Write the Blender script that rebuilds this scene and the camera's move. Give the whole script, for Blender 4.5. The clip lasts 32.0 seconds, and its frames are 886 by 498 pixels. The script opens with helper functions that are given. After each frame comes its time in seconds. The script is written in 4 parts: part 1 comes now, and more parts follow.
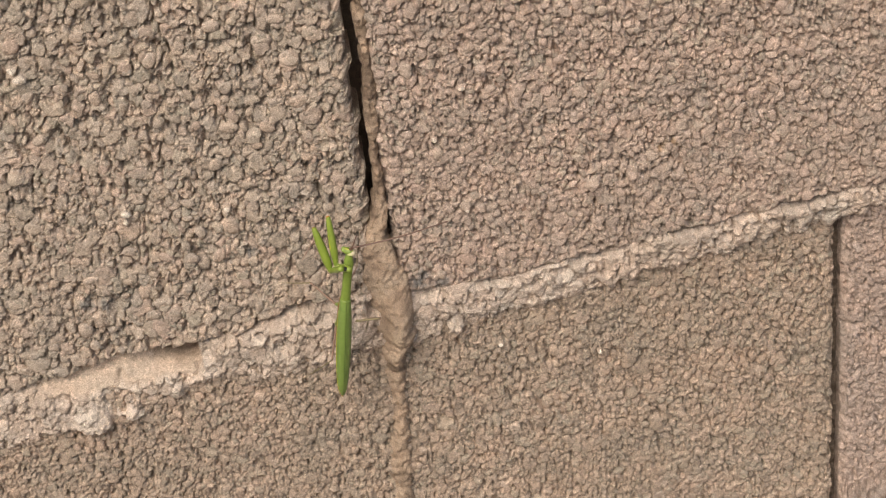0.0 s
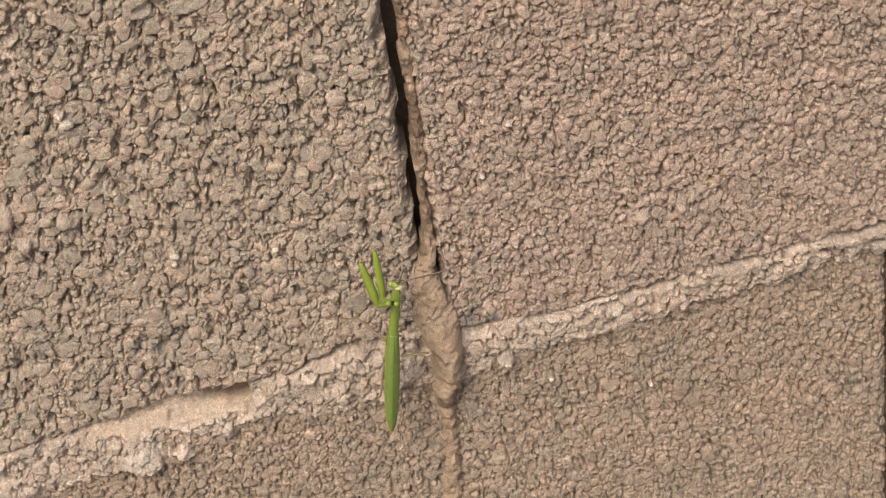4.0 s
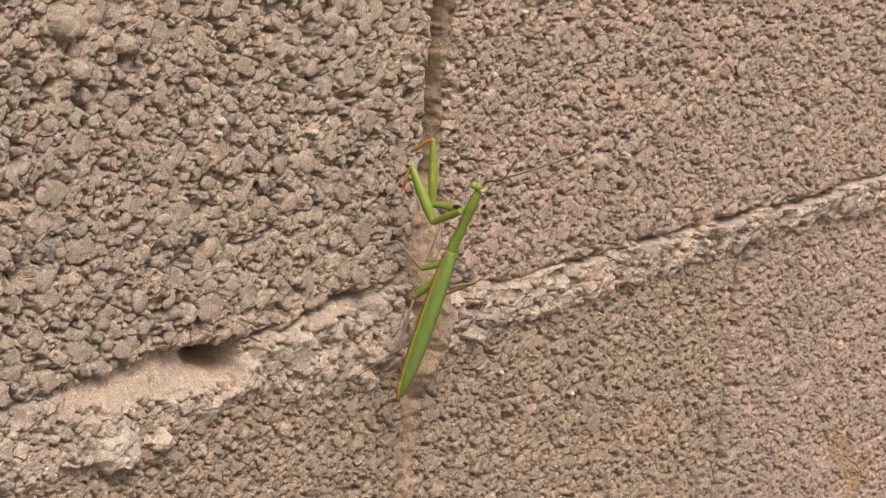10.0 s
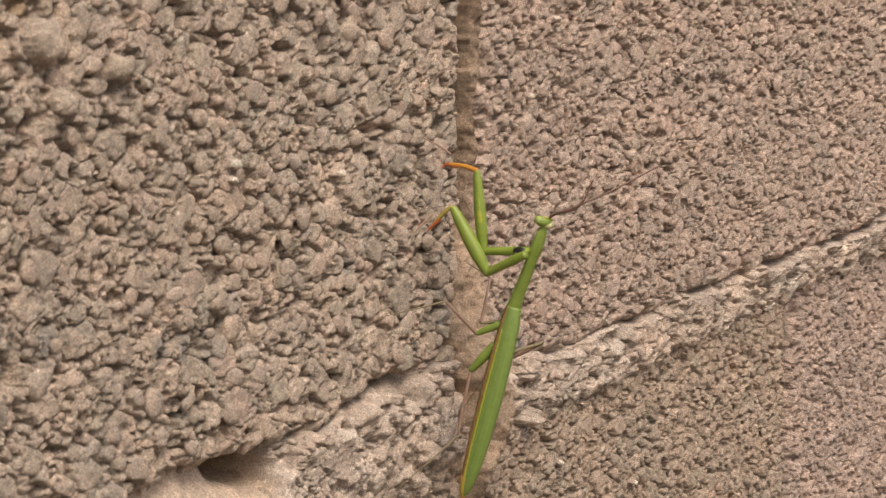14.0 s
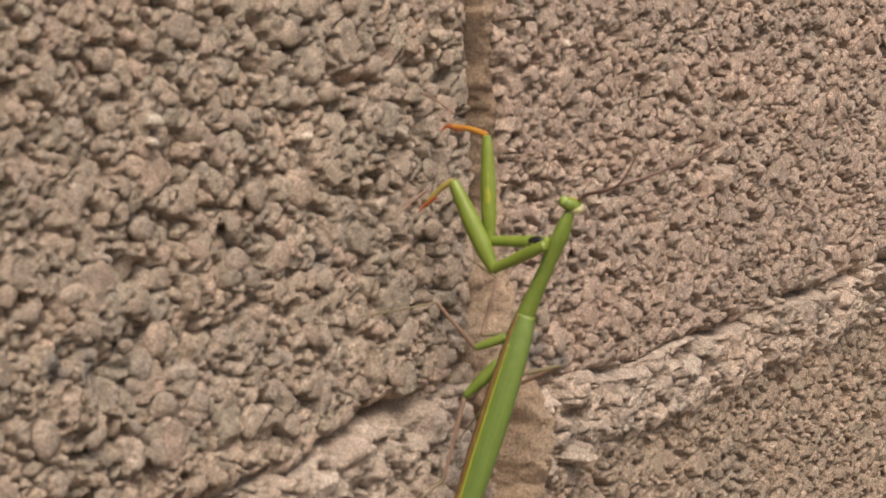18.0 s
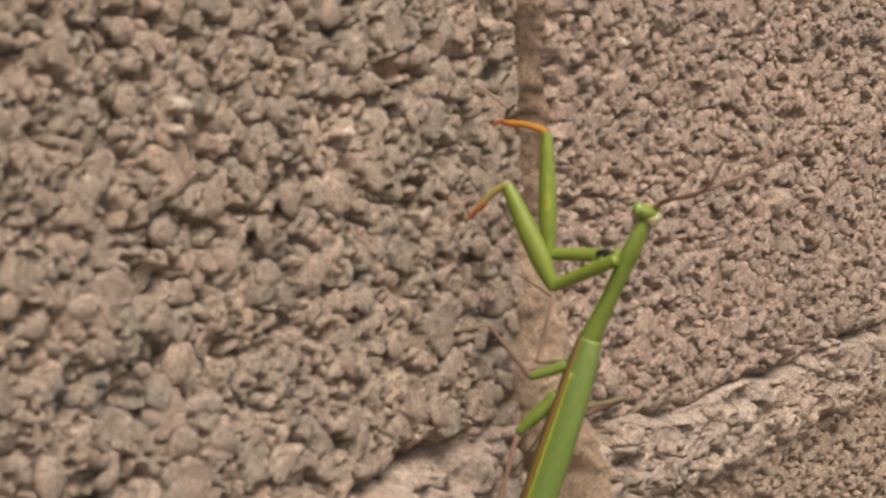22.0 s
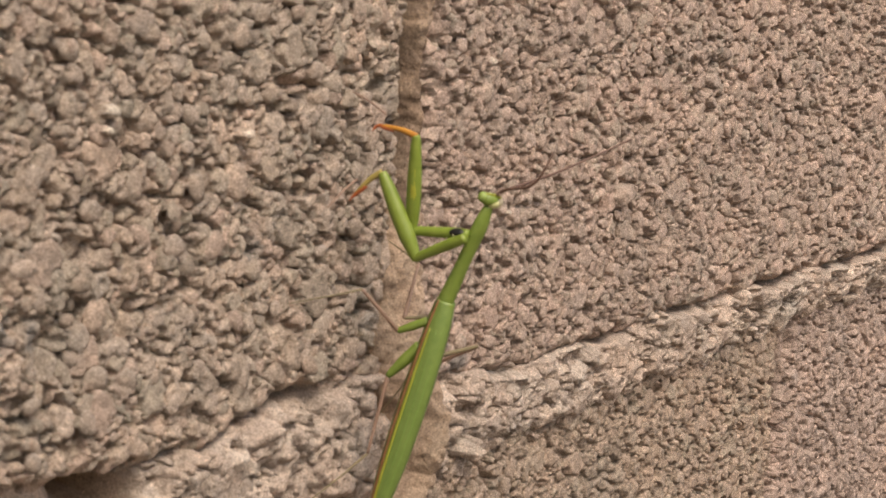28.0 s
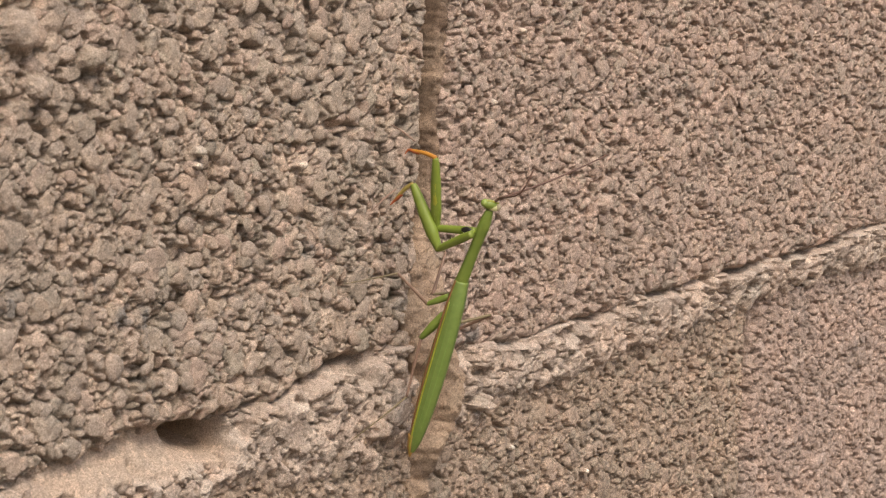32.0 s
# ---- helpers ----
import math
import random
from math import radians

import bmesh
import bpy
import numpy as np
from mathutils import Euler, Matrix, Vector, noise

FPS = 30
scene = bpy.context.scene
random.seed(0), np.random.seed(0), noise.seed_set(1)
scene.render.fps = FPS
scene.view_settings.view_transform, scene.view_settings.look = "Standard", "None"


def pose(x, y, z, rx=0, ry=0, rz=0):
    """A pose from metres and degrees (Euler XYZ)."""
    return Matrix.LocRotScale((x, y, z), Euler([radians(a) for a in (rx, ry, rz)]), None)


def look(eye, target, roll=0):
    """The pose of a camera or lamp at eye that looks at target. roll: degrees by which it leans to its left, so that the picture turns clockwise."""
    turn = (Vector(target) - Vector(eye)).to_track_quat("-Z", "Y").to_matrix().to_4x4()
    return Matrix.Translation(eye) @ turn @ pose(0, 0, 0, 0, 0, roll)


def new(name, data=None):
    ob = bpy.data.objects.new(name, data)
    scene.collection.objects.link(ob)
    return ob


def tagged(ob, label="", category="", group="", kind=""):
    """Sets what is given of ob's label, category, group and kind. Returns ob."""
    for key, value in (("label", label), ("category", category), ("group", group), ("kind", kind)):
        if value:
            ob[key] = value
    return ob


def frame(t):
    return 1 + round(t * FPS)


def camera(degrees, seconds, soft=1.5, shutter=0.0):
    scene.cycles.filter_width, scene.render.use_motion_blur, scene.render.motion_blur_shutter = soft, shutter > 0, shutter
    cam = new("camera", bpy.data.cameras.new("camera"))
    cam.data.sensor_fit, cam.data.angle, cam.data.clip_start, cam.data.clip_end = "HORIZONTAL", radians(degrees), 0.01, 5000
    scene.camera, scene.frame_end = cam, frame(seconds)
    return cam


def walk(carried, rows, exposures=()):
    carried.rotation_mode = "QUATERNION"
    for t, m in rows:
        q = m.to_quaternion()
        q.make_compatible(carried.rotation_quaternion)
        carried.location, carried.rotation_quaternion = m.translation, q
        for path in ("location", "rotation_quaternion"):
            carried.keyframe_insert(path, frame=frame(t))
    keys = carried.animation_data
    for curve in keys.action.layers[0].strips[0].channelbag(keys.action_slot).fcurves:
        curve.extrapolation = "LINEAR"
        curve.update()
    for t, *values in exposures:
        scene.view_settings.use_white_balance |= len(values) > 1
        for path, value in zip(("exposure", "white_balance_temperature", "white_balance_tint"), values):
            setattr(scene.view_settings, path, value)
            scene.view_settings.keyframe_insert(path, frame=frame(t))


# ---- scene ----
cam = camera(21.99, 32.0, 1.0, 0.4)
cam.data.dof.use_dof = True
cam.data.dof.focus_distance, cam.data.dof.aperture_fstop = 0.86, 68.0
# wall face is the plane y=0, x to the right along the wall, z up; origin at the crossing of the joints
PATH = [
    (0, look((-0.0123, -0.7845, 0.6290), (0.0050, -0.3903, 0.3219), -7.00)),
    (0.5, look((-0.0152, -0.7652, 0.6305), (0.0057, -0.3743, 0.3194), -7.01)),
    (1, look((-0.0109, -0.7681, 0.6253), (0.0013, -0.3759, 0.3154), -7.96)),
    (1.5, look((-0.0153, -0.7803, 0.6321), (-0.0034, -0.3852, 0.3260), -8.11)),
    (2, look((-0.0173, -0.7800, 0.6407), (-0.0040, -0.3844, 0.3353), -8.13)),
    (2.5, look((-0.0168, -0.7805, 0.6401), (-0.0043, -0.3830, 0.3370), -8.21)),
    (3, look((-0.0168, -0.7787, 0.6368), (-0.0054, -0.3808, 0.3342), -8.38)),
    (3.5, look((-0.0170, -0.7756, 0.6352), (-0.0065, -0.3784, 0.3316), -8.48)),
    (5.5, look((-0.0144, -0.8064, 0.6302), (-0.0036, -0.4076, 0.3288), -8.89)),
    (6, look((-0.0586, -0.8553, 0.6013), (-0.0395, -0.4437, 0.3181), -7.30)),
    (6.5, look((-0.1019, -0.9355, 0.5128), (-0.0520, -0.5007, 0.2711), -6.35)),
    (7, look((-0.2469, -0.9690, 0.3464), (-0.1302, -0.5168, 0.1676), -3.38)),
    (7.5, look((-0.3922, -0.8961, 0.2744), (-0.1985, -0.4597, 0.1258), 0.26)),
    (8, look((-0.4597, -0.8286, 0.2272), (-0.2138, -0.4100, 0.1072), 1.92)),
    (8.5, look((-0.5281, -0.7380, 0.1929), (-0.2354, -0.3457, 0.0909), 4.67)),
    (9, look((-0.5815, -0.6667, 0.1752), (-0.2516, -0.3017, 0.0861), 4.70)),
    (9.5, look((-0.5940, -0.6146, 0.1533), (-0.2470, -0.2631, 0.0750), 4.94)),
    (10, look((-0.6073, -0.5905, 0.1548), (-0.2529, -0.2479, 0.0708), 4.71)),
    (10.5, look((-0.6278, -0.5994, 0.1474), (-0.2649, -0.2626, 0.0775), 1.78)),
    (11, look((-0.6502, -0.5367, 0.1313), (-0.2669, -0.2214, 0.0706), -0.75)),
    (11.5, look((-0.6547, -0.4854, 0.1172), (-0.2537, -0.1919, 0.0617), -0.28)),
    (12, look((-0.6628, -0.4670, 0.1042), (-0.2502, -0.1883, 0.0580), -0.94)),
    (12.5, look((-0.6776, -0.4637, 0.1091), (-0.2665, -0.1830, 0.0627), -0.33)),
    (13, look((-0.6469, -0.4656, 0.1086), (-0.2433, -0.1744, 0.0601), -0.44)),
    (13.5, look((-0.5869, -0.4464, 0.1025), (-0.1903, -0.1460, 0.0532), -0.39)),
    (14, look((-0.5502, -0.4146, 0.0996), (-0.1582, -0.1082, 0.0495), 0.15)),
    (14.5, look((-0.5307, -0.4050, 0.0944), (-0.1428, -0.0941, 0.0412), 0.65)),
    (15, look((-0.5291, -0.4106, 0.0951), (-0.1442, -0.0957, 0.0430), 0.85)),
    (15.5, look((-0.5318, -0.4121, 0.0963), (-0.1444, -0.1003, 0.0448), 1.10)),
    (17.5, look((-0.4162, -0.3432, 0.0684), (-0.0427, -0.0127, 0.0318), -1.61)),
    (18, look((-0.4134, -0.3455, 0.0665), (-0.0400, -0.0148, 0.0310), -1.71)),
    (18.5, look((-0.4098, -0.3436, 0.0641), (-0.0372, -0.0121, 0.0279), -1.67)),
    (19, look((-0.4208, -0.3256, 0.0580), (-0.0421, -0.0010, 0.0226), -1.24)),
    (19.5, look((-0.4311, -0.3109, 0.0587), (-0.0339, -0.0083, 0.0315), -1.09)),
    (20, look((-0.4366, -0.3121, 0.0576), (-0.0378, -0.0112, 0.0375), -0.90)),
    (20.5, look((-0.4388, -0.3119, 0.0591), (-0.0425, -0.0077, 0.0396), -0.24)),
    (21, look((-0.4246, -0.3065, 0.0581), (-0.0321, 0.0023, 0.0348), -0.79)),
    (21.5, look((-0.4039, -0.2950, 0.0543), (-0.0130, 0.0161, 0.0359), -1.20)),
    (22, look((-0.3835, -0.2772, 0.0510), (0.0060, 0.0358, 0.0320), -0.96)),
    (22.5, look((-0.3776, -0.2881, 0.0455), (0.0106, 0.0267, 0.0330), -2.06)),
    (23, look((-0.3827, -0.2874, 0.0414), (0.0034, 0.0303, 0.0405), -2.87)),
    (23.5, look((-0.4168, -0.3026, 0.0540), (-0.0212, 0.0028, 0.0385), -1.01)),
    (24, look((-0.4485, -0.3243, 0.0603), (-0.0536, -0.0185, 0.0364), 0.13)),
    (24.5, look((-0.4438, -0.3230, 0.0586), (-0.0503, -0.0157, 0.0308), 0.13)),
    (25, look((-0.4453, -0.3186, 0.0551), (-0.0498, -0.0139, 0.0262), 0.13)),
    (25.5, look((-0.4451, -0.3247, 0.0583), (-0.0466, -0.0243, 0.0277), 0.47)),
    (26, look((-0.4389, -0.3339, 0.0535), (-0.0390, -0.0351, 0.0259), -0.20)),
    (26.5, look((-0.4313, -0.3403, 0.0513), (-0.0333, -0.0388, 0.0237), -0.42)),
    (28.5, look((-0.4698, -0.3641, 0.0900), (-0.0757, -0.0605, 0.0400), 4.44)),
    (29, look((-0.5168, -0.4057, 0.0913), (-0.1244, -0.0996, 0.0429), 3.43)),
    (29.5, look((-0.5663, -0.4437, 0.0924), (-0.1751, -0.1362, 0.0439), 2.89)),
    (30, look((-0.5851, -0.4658, 0.0973), (-0.1969, -0.1546, 0.0482), 2.63)),
    (30.5, look((-0.5835, -0.4681, 0.0968), (-0.1964, -0.1552, 0.0491), 2.49)),
    (31, look((-0.5756, -0.4663, 0.0911), (-0.1889, -0.1527, 0.0449), 2.43)),
    (31.5, look((-0.5719, -0.4667, 0.0940), (-0.1870, -0.1511, 0.0472), 2.32)),
    (32, look((-0.5656, -0.4745, 0.0970), (-0.1839, -0.1549, 0.0506), 2.31)),
]
walk(cam, PATH, [(0.0, 0.66, 7400, 9), (6.0, 0.66, 7600, 11), (8.0, 0.66, 7600, 12), (13.0, 0.66, 7600, 12), (18.0, 0.60, 7700, 12), (26.0, 0.61, 7700, 13), (30.0, 0.66, 7600, 13), (32.0, 0.66, 7500, 13)])

# ---- light ----
world = bpy.data.worlds.new("sky")
scene.world = world
world.use_nodes = True
wn = world.node_tree.nodes
sky = wn.new("ShaderNodeTexSky")
sky.sky_type, sky.sun_disc = "NISHITA", False
sky.air_density, sky.dust_density, sky.ozone_density = 0.9, 3.0, 0.8
sky.sun_elevation, sky.sun_rotation = radians(52), radians(208)
world.node_tree.links.new(sky.outputs[0], wn["Background"].inputs[0])
wn["Background"].inputs[1].default_value = 0.12
sun = new("sun", bpy.data.lights.new("sun", "SUN"))
sun.data.energy, sun.data.angle, sun.data.color = 1.9, radians(28), (1.0, 0.97, 0.93)
sun.matrix_world = look((-0.60, -1.15, 1.65), (0, 0, 0))


# ---- materials ----
def material(name, rough=0.8):
    m = bpy.data.materials.new(name)
    m.use_nodes = True
    b = m.node_tree.nodes["Principled BSDF"]
    b.inputs["Roughness"].default_value = rough
    return m, m.node_tree, b


def tex_noise(nt, scale, detail=4.0, rough=0.6):
    co = nt.nodes.new("ShaderNodeTexCoord")
    n = nt.nodes.new("ShaderNodeTexNoise")
    n.inputs["Scale"].default_value, n.inputs["Detail"].default_value, n.inputs["Roughness"].default_value = scale, detail, rough
    nt.links.new(co.outputs["Object"], n.inputs["Vector"])
    return n.outputs["Fac"]


def ramp(nt, fac, stops):
    r = nt.nodes.new("ShaderNodeValToRGB")
    e = r.color_ramp.elements
    while len(e) < len(stops):
        e.new(0.5)
    for k, (p, c) in zip(e, stops):
        k.position, k.color = p, (*c, 1)
    nt.links.new(fac, r.inputs[0])
    return r.outputs[0]


def mix(nt, fac, a, b, how="MIX"):
    m = nt.nodes.new("ShaderNodeMix")
    m.data_type, m.blend_type = "RGBA", how
    for socket, v in ((m.inputs[0], fac), (m.inputs[6], a), (m.inputs[7], b)):
        if isinstance(v, bpy.types.NodeSocket):
            nt.links.new(v, socket)
        else:
            socket.default_value = v if isinstance(v, (int, float)) else (*v, 1)
    return m.outputs[2]


def bump(nt, b, fac, strength, distance):
    n = nt.nodes.new("ShaderNodeBump")
    n.inputs["Strength"].default_value, n.inputs["Distance"].default_value = strength, distance
    nt.links.new(fac, n.inputs["Height"])
    nt.links.new(n.outputs[0], b.inputs["Normal"])


def attribute(nt, name):
    a = nt.nodes.new("ShaderNodeAttribute")
    a.attribute_name = name
    return a.outputs["Fac"]


def times(nt, a, b, how="MULTIPLY"):
    m = nt.nodes.new("ShaderNodeMath")
    m.operation = how
    for socket, v in zip(m.inputs, (a, b)):
        if isinstance(v, bpy.types.NodeSocket):
            nt.links.new(v, socket)
        else:
            socket.default_value = v
    return m.outputs[0]


def cells(nt, size, warp):
    """Broken grains of that size: a random tone for each."""
    co = nt.nodes.new("ShaderNodeTexCoord")
    n = nt.nodes.new("ShaderNodeTexNoise")
    n.inputs["Scale"].default_value, n.inputs["Detail"].default_value = 0.9 / size, 3.0
    nt.links.new(co.outputs["Object"], n.inputs["Vector"])
    shift = nt.nodes.new("ShaderNodeVectorMath")
    shift.operation = "MULTIPLY_ADD"
    shift.inputs[1].default_value = (warp * size,) * 3
    nt.links.new(n.outputs["Color"], shift.inputs[0])
    nt.links.new(co.outputs["Object"], shift.inputs[2])
    v = nt.nodes.new("ShaderNodeTexVoronoi")
    v.inputs["Scale"].default_value = 1.0 / size
    nt.links.new(shift.outputs[0], v.inputs["Vector"])
    tone = nt.nodes.new("ShaderNodeSeparateColor")
    nt.links.new(v.outputs["Color"], tone.inputs[0])
    return tone.outputs[0]


def stony(name, stops, patch, patch_amount, grain=0.0022, relief=0.0011, rough=0.9, packed=True, sand=1100.0):
    """Concrete with a tone for each grain, patches of another tint and a fine sandy relief."""
    m, nt, b = material(name, rough)
    col = ramp(nt, attribute(nt, "grain"), stops)
    spread = ramp(nt, tex_noise(nt, 16.0, 3.0), [(0.42, (0, 0, 0)), (0.62, (1, 1, 1))])
    col = mix(nt, times(nt, spread, patch_amount), col, patch)
    col = mix(nt, attribute(nt, "rust_brown"), col, (0.36, 0.23, 0.12))
    col = mix(nt, attribute(nt, "slate_shade"), col, (0.17, 0.17, 0.17))
    blotch = ramp(nt, tex_noise(nt, 55.0, 3.0, 0.6), [(0.3, (0.86, 0.89, 0.90)), (0.7, (1.12, 1.07, 1.04))])
    col = mix(nt, 1.0, col, blotch, "MULTIPLY")
    height = times(nt, tex_noise(nt, sand, 6.0, 0.74), 1.2)
    if packed:
        tone = cells(nt, grain, 0.5)
        for t in (tone, tex_noise(nt, 420.0, 3.0, 0.7)):
            col = mix(nt, 1.0, col, ramp(nt, t, [(0.0, (0.84, 0.84, 0.83)), (0.5, (1.0, 1.0, 1.0)), (0.9, (1.12, 1.12, 1.11)), (1.0, (1.26, 1.25, 1.24))]), "MULTIPLY")
        height = times(nt, height, times(nt, tex_noise(nt, 2600.0, 3.0, 0.7), 0.35), "ADD")
    # mineral specks; the brightest paint glints of sand into the colour
    speck_glint = ramp(nt, tex_noise(nt, 1900.0, 3.0, 0.7), [(0.30, (0.52, 0.51, 0.50)), (0.5, (1.0, 1.0, 1.0)), (0.64, (1.32, 1.31, 1.29)), (0.73, (2.0, 1.99, 1.96))])
    col = mix(nt, 1.0, col, speck_glint, "MULTIPLY")
    nt.links.new(col, b.inputs["Base Color"])
    bump(nt, b, height, 1.0, relief)
    return m


M_LEFT = stony("grey_cinder_concrete", [(0.0, (0.319, 0.255, 0.209)), (0.16, (0.371, 0.325, 0.267)), (0.34, (0.443, 0.335, 0.276)), (0.50, (0.397, 0.34, 0.291)), (0.66, (0.464, 0.36, 0.291)), (0.82, (0.412, 0.345, 0.281)), (0.97, (0.515, 0.42, 0.354)), (1.0, (0.762, 0.68, 0.592))], (0.376, 0.309, 0.258), 0.5, 0.0019, 0.00081)
M_RIGHT = stony("pink_cinder_concrete", [(0.0, (0.310, 0.235, 0.194)), (0.2, (0.396, 0.305, 0.257)), (0.4, (0.426, 0.32, 0.272)), (0.58, (0.370, 0.31, 0.257)), (0.78, (0.452, 0.345, 0.291)), (0.97, (0.487, 0.385, 0.330)), (1.0, (0.731, 0.66, 0.572))], (0.376, 0.295, 0.247), 0.5, 0.0016, 0.00070)
M_LOW = stony("tan_cinder_concrete", [(0.0, (0.279, 0.215, 0.170)), (0.2, (0.350, 0.27, 0.215)), (0.4, (0.396, 0.30, 0.242)), (0.58, (0.340, 0.285, 0.228)), (0.8, (0.416, 0.32, 0.257)), (0.97, (0.457, 0.36, 0.296)), (1.0, (0.731, 0.66, 0.572))], (0.310, 0.25, 0.199), 0.5, 0.0016, 0.00070)
M_FAR = stony("light_pink_cinder_concrete", [(0.0, (0.32, 0.244, 0.208)), (0.3, (0.39, 0.302, 0.259)), (0.8, (0.435, 0.337, 0.291)), (0.97, (0.48, 0.385, 0.34)), (1.0, (0.72, 0.66, 0.59))], (0.375, 0.295, 0.255), 0.5, 0.0015, 0.00074)
M_MORTAR = stony("pale_mortar", [(0.0, (0.39, 0.312, 0.262)), (0.5, (0.485, 0.398, 0.340)), (1.0, (0.63, 0.545, 0.475))], (0.435, 0.350, 0.293), 0.5, 0.0016, 0.00081)
M_MUD = stony("dried_mud", [(0.0, (0.150, 0.104, 0.074)), (0.5, (0.365, 0.268, 0.196)), (1.0, (0.465, 0.352, 0.262))], (0.325, 0.238, 0.172), 0.45, 0.0026, 0.0013, packed=False, sand=420.0)
M_CORE = stony("dark_joint_mortar", [(0.0, (0.16, 0.12, 0.095)), (1.0, (0.23, 0.18, 0.145))], (0.14, 0.105, 0.08), 0.5)
M_PLASTER = stony("pink_plaster", [(0.0, (0.40, 0.31, 0.27)), (1.0, (0.46, 0.36, 0.315))], (0.43, 0.31, 0.26), 0.5, 0.0015, 0.0004, packed=False)
M_GROUND = stony("dry_soil", [(0.0, (0.18, 0.13, 0.09)), (1.0, (0.30, 0.22, 0.16))], (0.2, 0.15, 0.1), 0.5)


def skin(name, colour, second, rough=0.45, scale=500.0, through_light=0.0):
    m, nt, b = material(name, rough)
    col = ramp(nt, tex_noise(nt, scale, 4.0), [(0.3, colour), (0.7, second)])
    nt.links.new(col, b.inputs["Base Color"])
    bump(nt, b, tex_noise(nt, 2600.0, 3.0), 0.25, 0.0002)
    if through_light:
        b.inputs["Subsurface Weight"].default_value = through_light
        b.inputs["Subsurface Radius"].default_value = (0.001, 0.0015, 0.0005)
        b.inputs["Subsurface Scale"].default_value = 0.6
    return m


G_WING = skin("wing_green", (0.118, 0.186, 0.04), (0.15, 0.222, 0.052), 0.45)
G_BODY = skin("body_green", (0.132, 0.198, 0.032), (0.168, 0.232, 0.044), 0.45)
G_LEG = skin("foreleg_green", (0.15, 0.212, 0.03), (0.185, 0.245, 0.04), 0.42)
G_YELLOW = skin("yellow_green", (0.27, 0.28, 0.03), (0.32, 0.34, 0.05), 0.42)
G_THIN = skin("thin_leg_olive", (0.14, 0.115, 0.06), (0.19, 0.15, 0.08), 0.5)
G_BROWN = skin("shin_brown", (0.20, 0.125, 0.09), (0.26, 0.165, 0.12), 0.5)
G_RED = skin("claw_red", (0.34, 0.08, 0.03), (0.40, 0.12, 0.04), 0.4)
G_ORANGE = skin("tibia_orange", (0.40, 0.16, 0.025), (0.46, 0.22, 0.035), 0.4)
G_STRIPE = skin("wing_margin_brown", (0.16, 0.075, 0.03), (0.22, 0.11, 0.04), 0.45)
G_BLACK = skin("black_spot", (0.006, 0.006, 0.006), (0.012, 0.012, 0.012), 0.4)
G_FACE = skin("pale_face", (0.50, 0.52, 0.24), (0.58, 0.58, 0.32), 0.4)
G_EYE = skin("eye_green", (0.19, 0.27, 0.06), (0.25, 0.33, 0.09), 0.25)
G_OLIVE = skin("shin_olive", (0.30, 0.24, 0.06), (0.36, 0.28, 0.09), 0.45)
G_VEIN = skin("wing_vein_green", (0.125, 0.23, 0.042), (0.15, 0.26, 0.055), 0.42)
G_ORANGE_TIP = skin("tip_orange", (0.36, 0.20, 0.05), (0.42, 0.25, 0.07), 0.45)
G_PALE_EYE = skin("eye_pale", (0.40, 0.35, 0.22), (0.46, 0.40, 0.28), 0.2)
G_ANT = skin("antenna_brown", (0.10, 0.055, 0.04), (0.14, 0.08, 0.06), 0.5)


# ---- grainy surfaces ----
def lattice(seed, n=256):
    g = np.random.default_rng(seed)
    return g.random((n, n, 6)).astype(np.float32)


def soft_noise(x, z, size, seed):
    """Smooth random waves of that size, -1 to 1."""
    lat = lattice(seed)[..., 0] * 2 - 1
    n = len(lat)
    u, v = x / size, z / size
    iu, iv = np.floor(u).astype(np.int32), np.floor(v).astype(np.int32)
    a, b = u - iu, v - iv
    a, b = a * a * (3 - 2 * a), b * b * (3 - 2 * b)
    g = lambda p, q: lat[(iu + p) % n, (iv + q) % n]
    return (g(0, 0) * (1 - a) + g(1, 0) * a) * (1 - b) + (g(0, 1) * (1 - a) + g(1, 1) * a) * b


def pebbles(x, z, size, seed, share, flat):
    """Heights of embedded stones over the paste, in units of size, and a tone for each: the highest stone wins."""
    lat = lattice(seed)
    n = len(lat)
    u, v = x / size, z / size
    iu, iv = np.floor(u).astype(np.int32), np.floor(v).astype(np.int32)
    best = np.full(x.shape, -1.0, np.float32)
    tone = np.zeros(x.shape, np.float32)
    for du in (-1, 0, 1):
        for dv in (-1, 0, 1):
            r = lat[(iu + du) % n, (iv + dv) % n]
            ex, ez = u - (iu + du + r[..., 0]), v - (iv + dv + r[..., 1])
            c, s_ = np.cos(r[..., 2] * 6.28), np.sin(r[..., 2] * 6.28)
            a, b = c * ex + s_ * ez, -s_ * ex + c * ez
            wide = 0.42 + 0.30 * r[..., 3]
            # rounded box outline: broken stone rather than balls
            d = (np.abs(a / wide) ** 2.6 + np.abs(b / (wide * (0.62 + 0.3 * r[..., 4]))) ** 2.6) ** (1 / 2.6)
            slope = (r[..., 3] - 0.5) * 0.55 * a + (r[..., 5] - 0.5) * 0.55 * b
            h = 0.62 * wide * np.clip(1 - d**3, -0.6, 1) + slope + (r[..., 5] - 0.75) * flat
            h = np.where((d < 1) & (r[..., 4] + r[..., 5] * 0.3 < share * 1.3), h, -1)
            win = h > best
            best = np.where(win, h, best)
            tone = np.where(win, (r[..., 2] * 7.3 + r[..., 0]) % 1.0, tone)
    return best, tone


